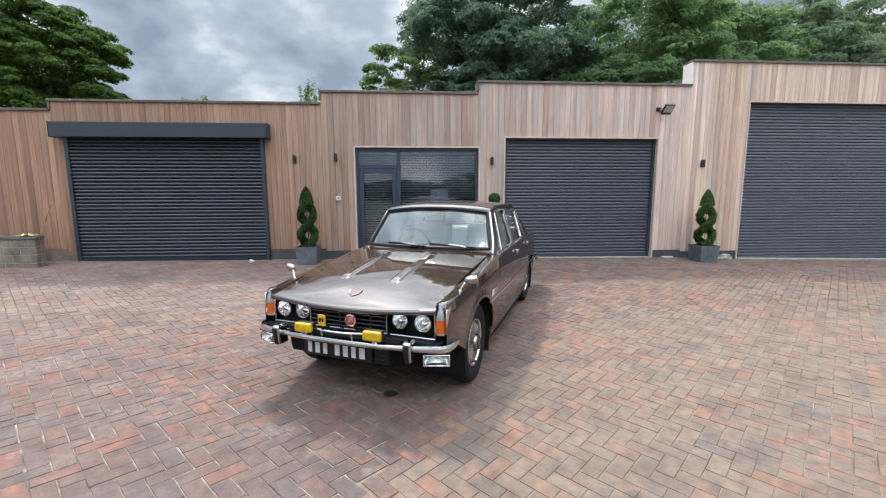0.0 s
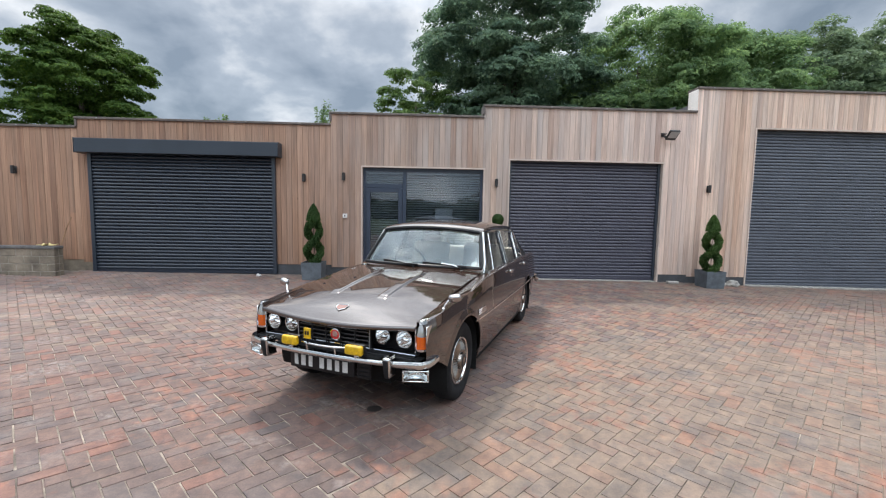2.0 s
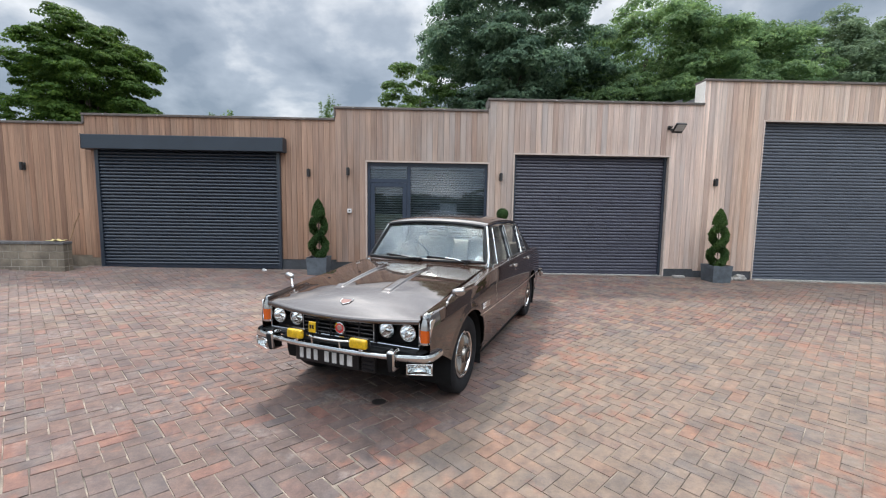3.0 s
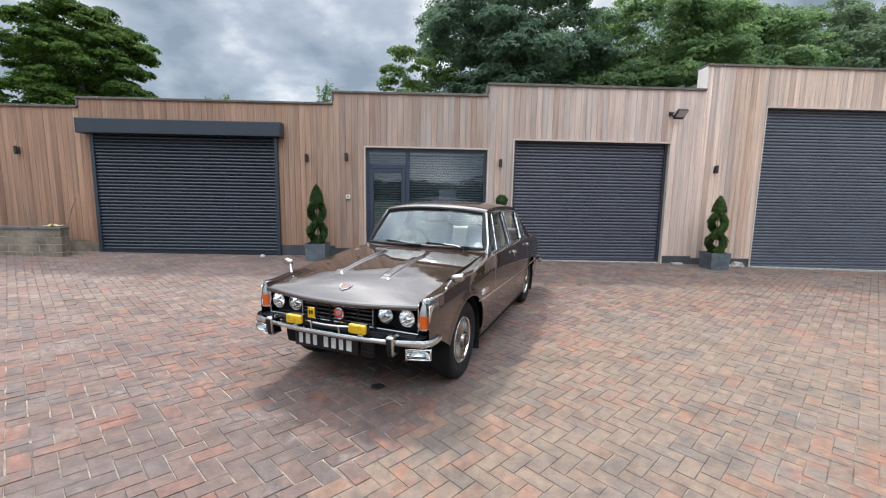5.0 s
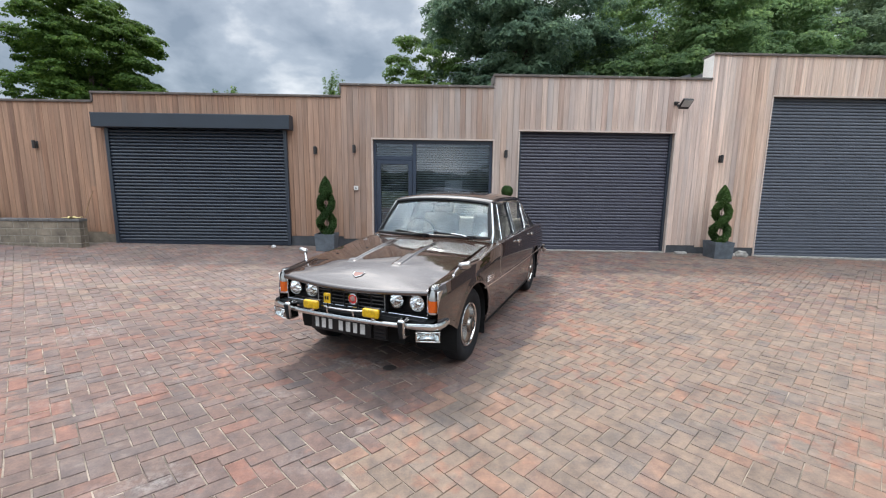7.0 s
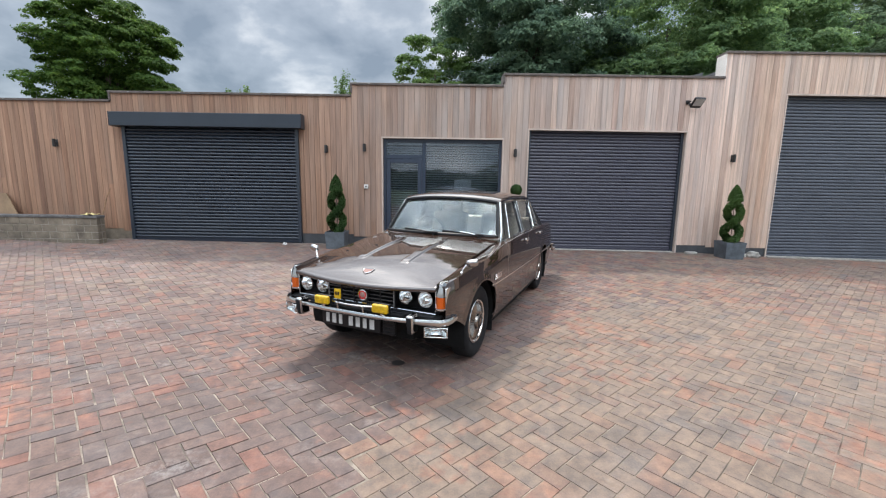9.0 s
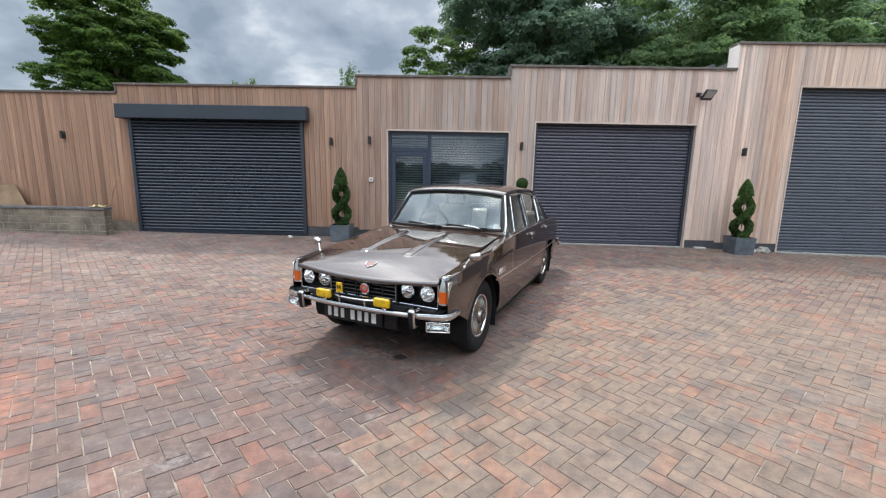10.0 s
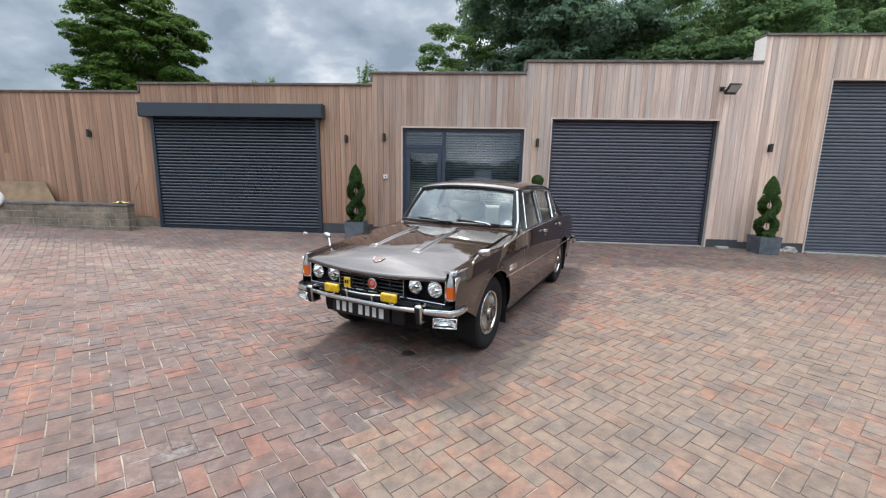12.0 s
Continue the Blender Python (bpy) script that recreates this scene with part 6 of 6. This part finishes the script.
def build_pavers():
    U, ang = 0.0984, radians(41.6)
    ox, oy = -0.168, 1.455
    ca, sa = math.cos(ang), math.sin(ang)
    r = np.random.RandomState(9)
    c, drop = 0.0022, 0.0050

    def verts(w, h, g):
        return np.array([(g, g, -drop), (w - g, g, -drop), (w - g, h - g, -drop), (g, h - g, -drop), (g + c, g + c, 0), (w - g - c, g + c, 0), (w - g - c, h - g - c, 0), (g + c, h - g - c, 0)])

    def spread(x):
        """The old batch was laid with wider joints."""
        return x + 0.105 * np.minimum(0.0, x + 0.05)
    F1 = np.array([(4, 5, 6, 7), (0, 1, 5, 4), (1, 2, 6, 5), (2, 3, 7, 6), (3, 0, 4, 7)])
    one = {}
    for key, (w, h) in {"a": (2 * U, U), "b": (U, 2 * U)}.items():
        for old, mat in ((False, MAT_PAVER_ONE), (True, MAT_PAVER_DARK_ONE)):
            me = bpy.data.meshes.new("paver")
            me.from_pydata([tuple(q) for q in verts(w, h, 0.0028 if old else 0.0017)], [], [tuple(int(k) for k in f) for f in F1])
            me.materials.append(mat)
            one[key, old] = me
    sheets = {False: ([], []), True: ([], [])}
    singles = 0
    R = 190
    for i in range(-R, R):
        for j in range(-R, R):
            k = (i + j) % 4
            if k == 0:
                w, h, key = 2 * U, U, "a"
            elif k == 2:
                w, h, key = U, 2 * U, "b"
            else:
                continue
            px, py = ox + ca * i * U - sa * j * U, oy + sa * i * U + ca * j * U
            if not (-10.6 < px < 12.5 and -9.4 < py < 8.82):
                continue
            if spread(px) < -7.0 and py > 8.12:
                continue
            cx, cy = px + ca * w / 2 - sa * h / 2, py + sa * w / 2 + ca * h / 2
            old = min(a * spread(cx) + b * cy - d for a, b, d in SEAM) < r.uniform(-0.03, 0.03)
            if cy > 4.5 and r.rand() < 0.25:
                old = not old
            rough = 1.5 if old else 1.0
            dz, tx, ty = (float(np.clip(r.normal(0, q) * rough, -1.6 * q, 1.8 * q)) for q in (0.0009, 0.006, 0.006))
            if -0.2 < px < 2.2 and 1.3 < py < 3.6 and singles < 300:
                ob = new("paver", one[key, old])
                ob.parent = GROUND
                ob.matrix_local = Matrix.LocRotScale((px, py, lie(px, py) + dz), Euler((tx, ty, ang + r.normal(0, 0.006 * rough))), None)
                singles += 1
                continue
            q = verts(w, h, 0.0028 if old else 0.0017)
            q[:, :2] += r.normal(0, 0.0011 * rough, (8, 2)) + r.normal(0, 0.0007 * rough, (1, 2))
            q[4:, 2] += r.normal(0, 0.0007 * rough, 4)
            x, y = px + ca * q[:, 0] - sa * q[:, 1], py + sa * q[:, 0] + ca * q[:, 1]
            sx = float(spread(cx))
            zx, zy = (lie(sx + 0.05, cy) - lie(sx - 0.05, cy)) * 10, (lie(sx, cy + 0.05) - lie(sx, cy - 0.05)) * 10
            z = lie(sx, cy) + (zx + tx) * (x - cx) + (zy + ty) * (y - cy) + q[:, 2] + dz
            allV, allF = sheets[old]
            allF.append(F1 + 8 * len(allV))
            allV.append(np.stack([spread(x), y, z], 1))
    for old, mat, label in ((False, MAT_PAVER, "buff, pink and grey clay pavers in herringbone"), (True, MAT_PAVER_DARK, "dark red and grey clay pavers with sandy joints")):
        allV, allF = sheets[old]
        tagged(np_mesh("paving", np.concatenate(allV), np.concatenate(allF), mat, GROUND), label, "", "", "stuff")


build_pavers()
